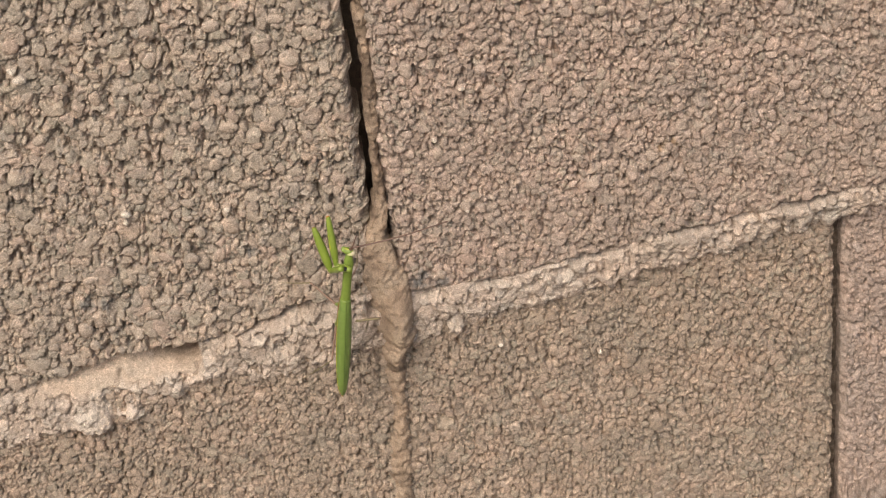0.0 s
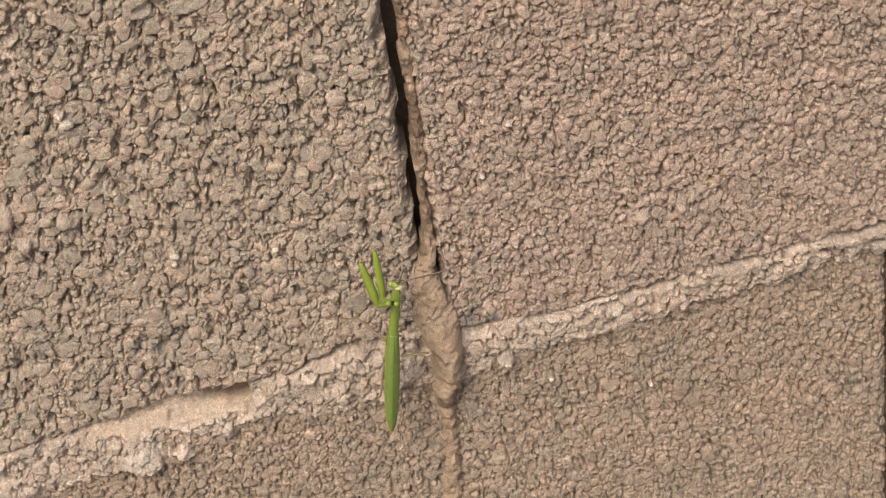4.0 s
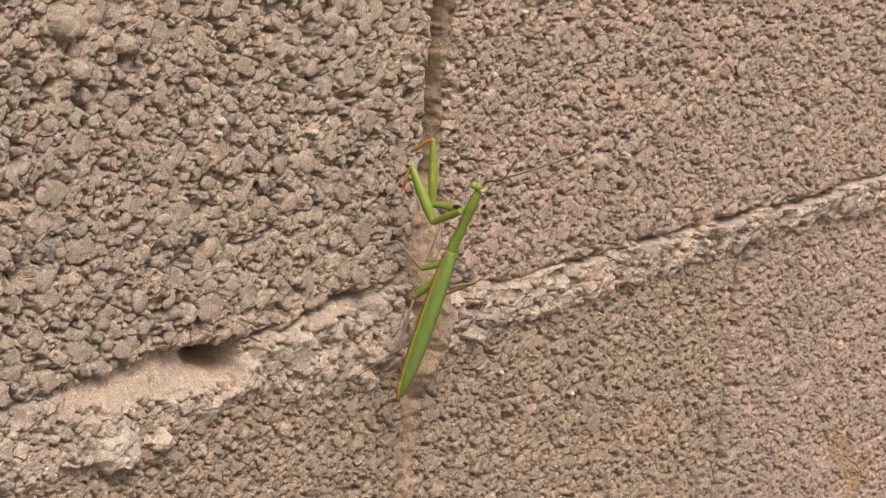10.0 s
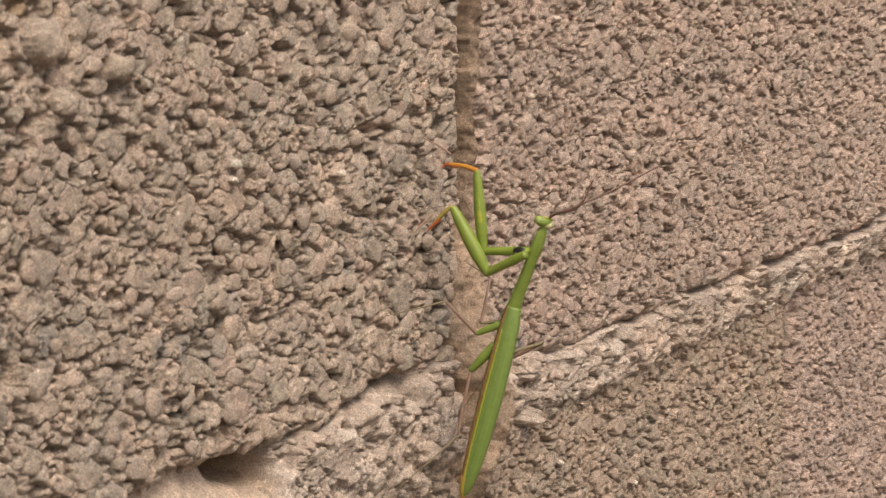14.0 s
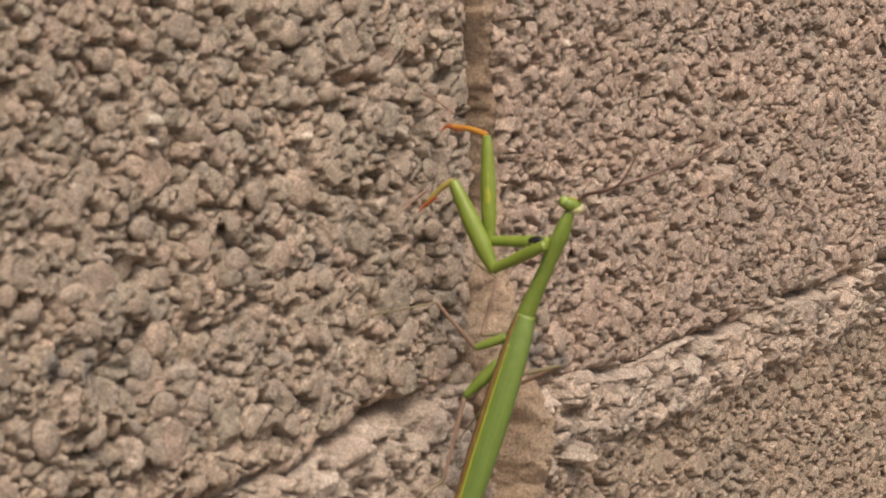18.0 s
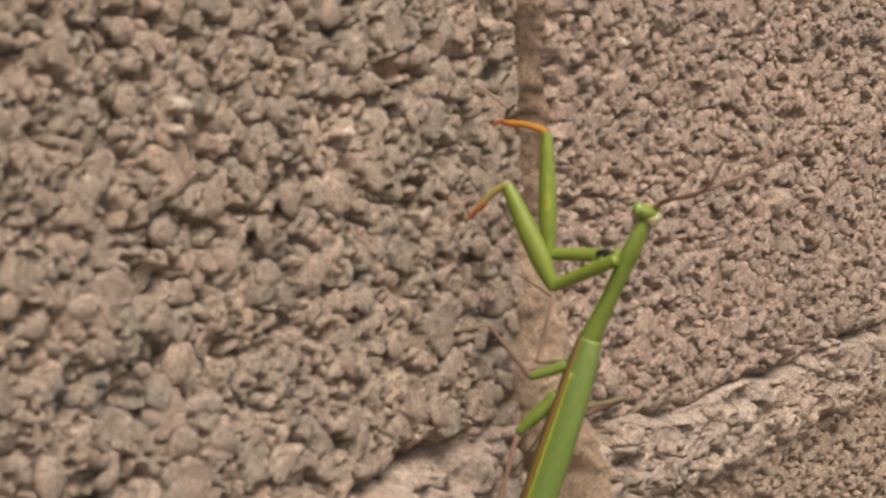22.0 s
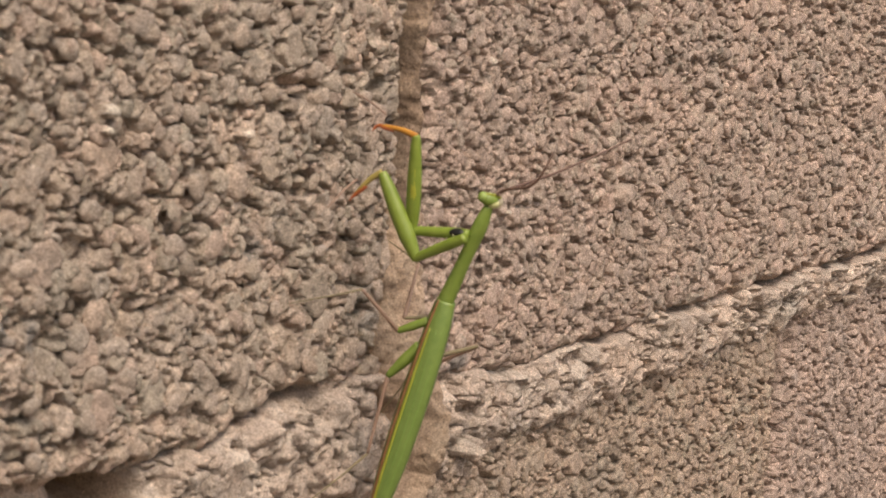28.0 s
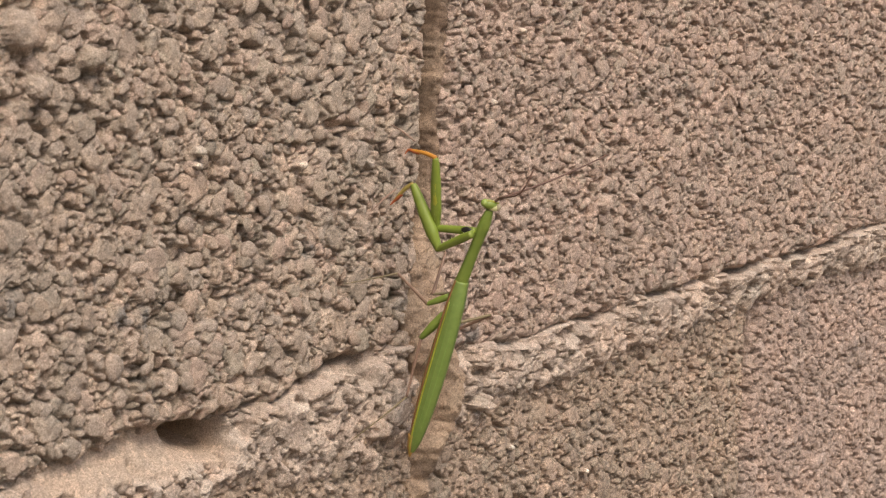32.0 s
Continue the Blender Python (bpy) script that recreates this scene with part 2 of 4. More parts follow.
def stones(x, z, size, seed, share, low, high):
    """Tops of crushed stones that lie between the heights low and high (in units of size), with steep broken sides: the highest wins.
    Also a tone for each stone."""
    lat = lattice(seed)
    n = len(lat)
    u, v = x / size, z / size
    iu, iv = np.floor(u).astype(np.int32), np.floor(v).astype(np.int32)
    best = np.full(x.shape, -9.0, np.float32)
    second, tone = best.copy(), np.zeros(x.shape, np.float32)
    for du in (-1, 0, 1):
        for dv in (-1, 0, 1):
            r = lat[(iu + du) % n, (iv + dv) % n]
            ex, ez = u - (iu + du + r[..., 0]), v - (iv + dv + r[..., 1])
            turn_ = r[..., 2] * 6.28
            c, s_ = np.cos(turn_), np.sin(turn_)
            a, b = c * ex + s_ * ez, -s_ * ex + c * ez
            wide = 0.44 + 0.26 * r[..., 3]
            thin = wide * (0.60 + 0.38 * r[..., 4])
            # a broken lump: the meeting of a rounded box and a slanting cut
            d = (np.abs(a / wide) ** 2.3 + np.abs(b / thin) ** 2.3) ** (1 / 2.3)
            d = np.maximum(d, (0.75 * a / wide + 0.66 * b / thin) * (1.0 + 0.45 * r[..., 5]))
            level = low + (high - low) * ((r[..., 3] * 5.1 + r[..., 5]) % 1.0)
            tilt = 0.20 * ((r[..., 4] * 3.3 % 1.0) - 0.5) * a + 0.20 * ((r[..., 5] * 4.7 % 1.0) - 0.5) * b
            h = level + tilt - 0.10 * d * d - 0.95 * np.clip((d - 0.66) / 0.46, 0, 1) ** 2
            h = np.where((d < 1.12) & ((r[..., 4] * 7.7 + r[..., 2]) % 1.0 < share), h, -9.0)
            win = h > best
            second = np.where(win, best, np.maximum(second, h))
            best = np.where(win, h, best)
            tone = np.where(win, (r[..., 2] * 7.3 + r[..., 0]) % 1.0, tone)
    best = best - 0.34 * np.exp(-(((best - second) / 0.17) ** 2))       # the seam where two stones touch
    return best, tone


def stone_relief(x, z, size, seed, deep, spots=(), big=0.14):
    """Height of a broken concrete face and a tone for each grain: crushed stones of four sizes with open pits between them."""
    wx = x + 0.13 * size * soft_noise(x, z, size * 0.50, seed + 40) + 0.07 * size * soft_noise(x, z, size * 0.2, seed + 42)
    wz = 0.90 * z + 0.13 * size * soft_noise(x, z, size * 0.50, seed + 41) + 0.07 * size * soft_noise(x, z, size * 0.2, seed + 43)
    # open-grained patches and patches drowned in cement
    open_ = np.clip(0.5 + 0.8 * soft_noise(x, z, 0.030, seed + 60) + 0.5 * soft_noise(x, z, 0.011, seed + 61), 0, 1)
    h = size * (-1.05 + 0.42 * (1 - open_) + 0.16 * soft_noise(x, z, size * 0.8, seed + 63))
    tone = 0.30 + 0.25 * soft_noise(x, z, size * 0.7, seed + 64)
    for k, (rel, share, low, high) in enumerate(((0.42, 0.85, -1.5, -0.20), (0.64, 0.80, -0.72, -0.02), (0.95, 0.66, -0.34, 0.02), (1.45, big, -0.16, 0.03))):
        b, t = stones(wx + 0.031 * k, wz - 0.017 * k, size * rel, seed + 13 * k, share, low, high)
        b = b * size * rel
        tone = np.where(b > h, 0.955 * t, tone)
        h = np.maximum(h, b) - 0.20 * size * np.exp(-(((b - h) / (0.10 * size)) ** 2))
    top = -0.24 * size
    h = top + (h - top) * np.where(h > top, 0.22, 1.22)         # faces pressed flat by the mould over deep open pits
    pits = np.clip(soft_noise(wx, wz, size * 0.85, seed + 3) * 3.0 - 1.55, 0, 1)
    h = h - 0.55 * size * pits * (0.35 + 0.65 * open_)
    rough = 0.035 * soft_noise(x, z, size * 0.40, seed + 5) + 0.045 * np.clip(soft_noise(x, z, size * 0.22, seed + 7), 0.2, 1) + 0.022 * soft_noise(x, z, size * 0.14, seed + 4)
    h = h - 0.8 * size * rough + 0.06 * size * soft_noise(x, z, size * 4, seed + 6)
    for sx, sz, r, up, t in spots:
        d = np.sqrt((x - sx) ** 2 + ((z - sz) * 1.15) ** 2) / r + 0.30 * soft_noise(x, z, r * 0.8, seed + 8) + 0.14 * soft_noise(x, z, r * 0.3, seed + 8)
        hit = d < 1
        h = np.where(hit, np.maximum(h, up * (1 - np.clip(d, 0, 1) ** 3) * (0.85 - 1.6 * size / 0.005 * rough)), h)
        tone = np.where(hit, t, tone)
    return deep * h, tone


def sheet(name, xs, zs, ys, tone, mat, parent=None):
    """A surface from a grid of points."""
    rows, cols = xs.shape
    co = np.stack([xs, ys, zs], -1).reshape(-1, 3).astype(np.float32)
    i = np.arange(rows * cols, dtype=np.int32).reshape(rows, cols)
    quads = np.stack([i[:-1, :-1], i[:-1, 1:], i[1:, 1:], i[1:, :-1]], -1).reshape(-1, 4)
    me = bpy.data.meshes.new(name)
    me.vertices.add(len(co))
    me.vertices.foreach_set("co", co.ravel())
    me.loops.add(quads.size)
    me.loops.foreach_set("vertex_index", quads.ravel())
    me.polygons.add(len(quads))
    me.polygons.foreach_set("loop_start", np.arange(0, quads.size, 4, dtype=np.int32))
    me.update(calc_edges=True)
    me.attributes.new("grain", "FLOAT", "POINT").data.foreach_set("value", tone.ravel().astype(np.float32))
    me.polygons.foreach_set("use_smooth", np.ones(len(quads), bool))
    me.materials.append(mat)
    ob = new(name, me)
    ob.parent = parent
    return ob


def block(x0, x1, bottom, top, step, size, seed, deep, mat, parent, dense, spots=(), rust_brown=(), slate_shade=(), big=0.14, ragged=1.0, back=None):
    """One cinder block: a broken, grainy face with chipped arrises and its four returns. bottom and top: heights at x;
    dense: the stretch (x from, to, z from, to) of fine cells, with coarser ones beyond."""
    def steps(lo, hi, a, b):
        a, b = min(max(a, lo), hi), min(max(b, lo), hi)
        return np.unique(np.concatenate([np.arange(lo, a, step * 6), np.arange(a, b, step), np.arange(b, hi, step * 6), [hi]]))
    ux = steps(x0, x1, dense[0], dense[1])
    mid = (max(x0, dense[0]) + min(x1, dense[1])) / 2
    lo, hi = float(bottom(mid)), float(top(mid))
    uz = (steps(lo, hi, dense[2], dense[3]) - lo) / (hi - lo)
    x, v = np.meshgrid(ux, uz)
    z = bottom(x) + v * (top(x) - bottom(x))
    h, tone = stone_relief(x, z, size, seed, deep, spots, big)
    rim = np.minimum(np.minimum(x - x0, x1 - x), np.minimum(z - bottom(x), top(x) - z))
    rim = rim + 0.0014 * soft_noise(x, z, 0.006, seed + 9) + 0.0009 * soft_noise(x, z, 0.0025, seed + 10)
    chip = np.clip(1 - rim / 0.0040, 0, 1)
    y = -h + 0.0055 * (0.4 + 0.6 * ragged) * chip**2
    wob = ragged * (0.0013 * soft_noise(x, z, 0.005, seed + 11) + 0.0009 * soft_noise(x, z, 0.0021, seed + 12))
    near = np.clip(1 - rim / 0.006, 0, 1)
    z, x = z + wob * near, x + wob * near
    if back:
        y = y + back(x)
    xs, zs, ys, ts = (np.pad(a, 2, mode="edge") for a in (x, z, y, tone))
    for k, depth in ((1, 0.012), (0, 0.09)):
        for sl in ((k, slice(None)), (-1 - k, slice(None)), (slice(None), k), (slice(None), -1 - k)):
            ys[sl] = depth
    ob = sheet("block", xs, zs, ys, ts, mat, parent)
    for name, list_ in (("rust_brown", rust_brown), ("slate_shade", slate_shade)):
        f = np.zeros(xs.shape, np.float32)
        for sx, sz, r in list_:
            d = np.sqrt((xs - sx) ** 2 + (zs - sz) ** 2) / r + 0.45 * soft_noise(xs, zs, r * 0.5, 900)
            f = np.maximum(f, 0.7 * np.clip(1.6 - 1.6 * d, 0, 1))
        ob.data.attributes.new(name, "FLOAT", "POINT").data.foreach_set("value", f.ravel())
    return ob


# ---- the wall ----
wall = tagged(new("wall_north"), "weathered cinder block wall with rough pale mortar joints", "wall", kind="structure")


def bed_left(x):
    """The lower arris of the upper left block, chipped away over the hollow."""
    return np.interp(x, [-0.42, -0.18, -0.155, -0.127, -0.11, -0.092, -0.070, -0.057, -0.045, -0.030, -0.008],
                     [-0.0725, -0.0308, -0.0258, -0.0203, -0.0180, -0.0186, -0.0155, -0.0092, -0.0060, -0.0048, -0.0034])


def bed_right(x):
    return np.interp(x, [0.0, 0.010, 0.050, 0.075, 0.10, 0.12, 0.16, 0.20, 0.24, 0.265, 0.345],
                     [-0.0040, -0.0066, -0.0062, -0.0022, 0.0012, 0.0043, 0.0088, 0.0126, 0.0168, 0.0201, 0.0300])


def bed_low(x):
    return np.where(x < 0, -0.015 + 0.15 * x, -0.015 + 0.112 * x)


def set_back(x):
    """The lower course leans back behind the upper one towards the wall's end."""
    return 0.0048 * np.clip(x / 0.19, 0, 1)


def lifted(f, dz):
    return lambda x: f(x) + dz


def core():
    """The dark bedding behind the faces."""
    bm = bmesh.new()
    for x0, x1, y0, y1, z0, z1 in ((-0.82, 0.40, 0.030, 0.19, -0.62, 0.62),):
        bmesh.ops.create_cube(bm, size=1, matrix=Matrix.Translation(((x0 + x1) / 2, (y0 + y1) / 2, (z0 + z1) / 2)) @ Matrix.Diagonal((x1 - x0, y1 - y0, z1 - z0, 1)))
    me = bpy.data.meshes.new("bedding")
    bm.to_mesh(me)
    bm.free()
    me.attributes.new("grain", "FLOAT", "POINT")
    me.materials.append(M_CORE)
    ob = new("bedding", me)
    ob.parent = wall
    return ob


core()
FINE = 0.00042
TALL = 0.243
upper_left = block(-0.4045, -0.0074, bed_left, lifted(bed_left, TALL), FINE, 0.0066, 11, 1.0, M_LEFT, wall, (-0.22, 0.1, -0.1, 0.205), big=0.36, ragged=1.5,
      spots=((-0.0669, 0.0566, 0.0016, 0.0026, 1.0), (-0.1092, 0.0615, 0.0019, 0.0022, 1.0), (-0.1100, 0.0570, 0.0013, 0.002, 1.0), (-0.1397, 0.1350, 0.003, 0.0026, 0.99),
             (-0.1412, 0.1400, 0.0022, 0.0026, 1.0), (-0.169, 0.079, 0.0034, 0.003, 0.97), (-0.176, 0.094, 0.006, 0.004, 0.6), (-0.150, 0.087, 0.0038, 0.0034, 0.85)),
      rust_brown=((-0.175, 0.117, 0.008), (-0.180, 0.106, 0.007)), slate_shade=((-0.1350, 0.0149, 0.0052), (-0.1265, 0.0140, 0.0038), (-0.174, 0.0200, 0.004), (-0.06, 0.03, 0.003)))
# dark spots, lower left: a corner stain with its shadow painted into the colour
upper_right = block(0.0005, 0.349, bed_right, lifted(bed_right, TALL), FINE, 0.0049, 23, 1.0, M_RIGHT, wall, (-0.1, 0.4, -0.1, 0.19),
      spots=((0.0894, 0.0406, 0.0034, 0.0026, 0.7), (0.0377, 0.1000, 0.0014, 0.002, 1.0), (0.0347, 0.0367, 0.0010, 0.0018, 1.0), (0.107, 0.0415, 0.002, 0.002, 0.8), (0.024, 0.076, 0.0014, 0.0018, 1.0)),
      rust_brown=((0.1260, 0.0546, 0.0022), (0.1200, 0.0530, 0.002)), slate_shade=((0.010, 0.0015, 0.006), (0.02, -0.002, 0.005)))
lower = block(-0.1985, 0.1982, lifted(bed_low, -TALL), bed_low, FINE, 0.0047, 37, 1.0, M_LOW, wall, (-0.2, 0.21, -0.215, 0.1), ragged=0.4, back=set_back,
      spots=((0.0432, -0.0424, 0.0014, 0.002, 1.0), (0.0880, -0.0560, 0.0012, 0.002, 1.0)))
block(0.2022, 0.375, lifted(bed_low, -TALL), bed_low, FINE, 0.0047, 53, 0.95, M_FAR, wall, (0.2, 0.4, -0.16, 0.1), ragged=0.4, back=set_back,
      rust_brown=((0.294, -0.104, 0.012), (0.31, -0.122, 0.014)))
block(-0.5985, -0.2045, lifted(bed_low, -TALL), bed_low, FINE, 0.0052, 71, 1.0, M_LOW, wall, (-0.25, -0.2, -0.15, 0.1))
# courses that close the wall above and below
for k, (lo, first) in enumerate(((TALL + 0.012, -0.6), (-2 * TALL - 0.022, -0.4), (2 * TALL + 0.022, -0.4))):
    x = first
    while x < 0.349:
        end = min(x + 0.395, 0.349)
        if end - x > 0.03:
            block(x, end, lifted(bed_low, lo), lifted(bed_low, lo + TALL - 0.004), 0.003, 0.006, 100 + 17 * k, 0.8, M_LOW, wall, (9, 9, 9, 9))
        x += 0.4


def bed_mortar(name, x0, x1):
    x, w = np.meshgrid(np.arange(x0, x1, 0.0005), np.linspace(0, 1, 84))
    edge_ = np.where(x < -0.004, bed_left(x), bed_right(x)) + 0.0008
    upper = edge_ + 0.0035
    low = np.interp(x, [-0.3, -0.175, -0.155, -0.118, -0.100, -0.080, -0.055, -0.036, -0.020, 0.007, 0.034, 0.060, 0.085, 0.117, 0.150, 0.190, 0.220, 0.263, 0.325],
                    [-0.090, -0.0615, -0.0570, -0.0505, -0.0420, -0.0435, -0.0470, -0.0425, -0.0400, -0.0345, -0.0295, -0.0255, -0.0198, -0.0160, -0.0108, -0.0062, -0.0010, 0.0050, 0.0110])
    low = low + 0.0024 * soft_noise(x, x * 0, 0.014, 301) + 0.0025 * soft_noise(x, x * 0, 0.005, 302) + 0.0012 * soft_noise(x, x * 0, 0.0022, 307)
    z = low + w * (upper - low)
    upper = edge_
    wx, wz = x + 0.0009 * soft_noise(x, z, 0.003, 320), z + 0.0009 * soft_noise(x, z, 0.003, 321)
    # crumbly lumps with open nests between them
    h, tone = stone_relief(x, z, 0.0064, 371, 0.85, (), 0.34)
    h = h + 0.0026 + 0.0014 * soft_noise(x, z, 0.013, 303) + 0.0008 * soft_noise(x, z, 0.005, 304)
    tone = 0.2 + 0.7 * tone
    h = h * np.interp(x, [-0.01, 0.03], [1.0, 0.9]) + np.interp(x, [0.01, 0.04], [0.0, 0.0005])
    cave = np.clip(soft_noise(x, z, 0.011, 311) * 1.8 - 0.95, 0, 1) * (x < 0.02)
    h = h - 0.007 * cave + 0.0003 * soft_noise(x, z, 0.0013, 306)
    h = h - np.where(x > 0.02, 0.0024, 0.0048) * np.clip(1 - w / (0.22 + 0.12 * soft_noise(x, z, 0.012, 308)), 0, 1) ** 1.4
    gap = np.clip(1 - (upper - z) / 0.0035, 0, 1) * np.clip(0.35 + 0.9 * soft_noise(x, x * 0, 0.02, 310) - 0.9 * (x > 0.03) - 2.0 * (x < -0.06), 0, 1)
    gap = np.maximum(gap, np.clip(1.5 - 1.5 * (upper - z) / (0.0050 + 0.0012 * soft_noise(x, x * 0, 0.006, 325)), 0, 1) * np.exp(-(((x + 0.043) / 0.017) ** 4)))
    gap = np.maximum(gap, 1.2 * np.clip(1 - (upper - z) / 0.006, 0, 1) * np.exp(-(((x - 0.012) / 0.009) ** 2)))
    seam = np.clip(1.6 - 1.6 * (upper - z) / (0.0024 + 0.0014 * soft_noise(x, x * 0, 0.009, 322)), 0, 1) * np.clip(0.40 + 1.1 * soft_noise(x, x * 0, 0.013, 323), 0, 1) * ((x > 0.01) | (x < -0.016))
    h = h - 0.0100 * gap - 0.0095 * seam
    nest = np.clip(soft_noise(wx, wz * 1.3, 0.0062, 324) * 2.4 - 1.15, 0, 1) * (x > 0.015)
    h = h - 0.0042 * nest
    # smooth sandy recess and open hole under the left block
    rag = 0.0012 * soft_noise(x, z, 0.004, 312)
    tall = np.interp(x, [-0.18, -0.15, -0.12, -0.092], [0.004, 0.009, 0.013, 0.013])
    rec = np.clip((x + 0.178) / 0.02, 0, 1) * np.clip((-0.0905 + rag - x) / 0.0025, 0, 1) * np.clip(1 - (upper - z - tall + rag) / 0.003, 0, 1)
    slope = np.clip(1 - np.clip((upper - z) / tall, 0, 1) ** 1.6, 0, 1) * np.interp(x, [-0.178, -0.15, -0.115, -0.093], [0.002, 0.005, 0.010, 0.020])
    h = h * (1 - rec) + rec * (-0.0016 - slope + 0.0006 * soft_noise(x, z, 0.006, 313) + 0.00015 * soft_noise(x, z, 0.0012, 314))
    tone = tone * (1 - rec) + 0.66 * rec
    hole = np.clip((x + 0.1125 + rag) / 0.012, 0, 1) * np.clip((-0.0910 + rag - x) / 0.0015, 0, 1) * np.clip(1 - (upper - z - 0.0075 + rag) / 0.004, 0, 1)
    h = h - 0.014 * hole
    h = h - 0.004 * np.exp(-(((x + 0.128) / 0.0018) ** 2 + ((z + 0.0302) / 0.0026) ** 2))
    h = h - set_back(x) * np.clip(1 - w, 0, 1)
    over = np.clip((z - upper) / 0.0012, 0, 1)
    h = np.where(over > 0, np.minimum(h, h * (1 - over) - (0.0075 + 0.0045 * soft_noise(x, x * 0, 0.011, 326)) * over), h)
    h = h - 0.007 * np.exp(-(((x - 0.19) / 0.004) ** 2 + ((z - 0.0125) / 0.0022) ** 2)) - 0.006 * np.exp(-(((x - 0.236) / 0.004) ** 2 + ((z - 0.0165) / 0.003) ** 2))
    # a proud pebble beside the mud, and chips below
    for sx, sz, r, up, t in ((0.0235, -0.0255, 0.0030, 0.0058, 0.8), (0.0258, -0.0235, 0.0020, 0.004, 0.5), (0.0475, -0.0322, 0.0012, 0.0045, 1.0), (-0.0475, -0.047, 0.0045, 0.0042, 0.75),
                             (-0.145, -0.050, 0.0085, 0.0050, 0.75), (-0.127, -0.049, 0.0050, 0.0040, 0.8), (-0.064, -0.0185, 0.003, 0.0035, 1.0)):
        d = np.sqrt((x - sx) ** 2 + ((z - sz) * 1.2) ** 2) / r + 0.38 * soft_noise(x, z, r * 0.7, 315) + 0.2 * soft_noise(x, z, r * 0.3, 319)
        h = np.where(d < 1, np.maximum(h, up * (1 - np.clip(d, 0, 1) ** 3) * (0.85 + 0.2 * soft_noise(x, z, 0.0018, 317) + 0.15 * soft_noise(x, z, 0.0009, 318))), h)
        tone = np.where(d < 1, t, tone)
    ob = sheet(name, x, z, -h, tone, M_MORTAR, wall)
    # brown tint: recess lightly, hole more strongly, plus random rusty patches
    rust_brown = np.clip(0.25 * rec + 0.5 * hole + 0.3 * np.clip(soft_noise(x, z, 0.02, 316) - 0.45, 0, 1), 0, 1)
    ob.data.attributes.new("rust_brown", "FLOAT", "POINT").data.foreach_set("value", rust_brown.ravel().astype(np.float32))
    return ob


bed_mortar("mortar_bed", -0.30, 0.352)


def joint_strip():
    """A dark strip set deep in the open upright joint of the lower course."""
    x, z = np.meshgrid(np.linspace(0.1960, 0.2045, 11), np.arange(-0.24, -0.002, 0.0008))
    h = -0.0170 + 0.0009 * soft_noise(x, z, 0.004, 520) + 0.0005 * soft_noise(x, z, 0.0016, 521)
    return sheet("joint_backing", x, z, -h, 0.5 + 0.5 * soft_noise(x, z, 0.004, 522), M_CORE, wall)


joint_strip()


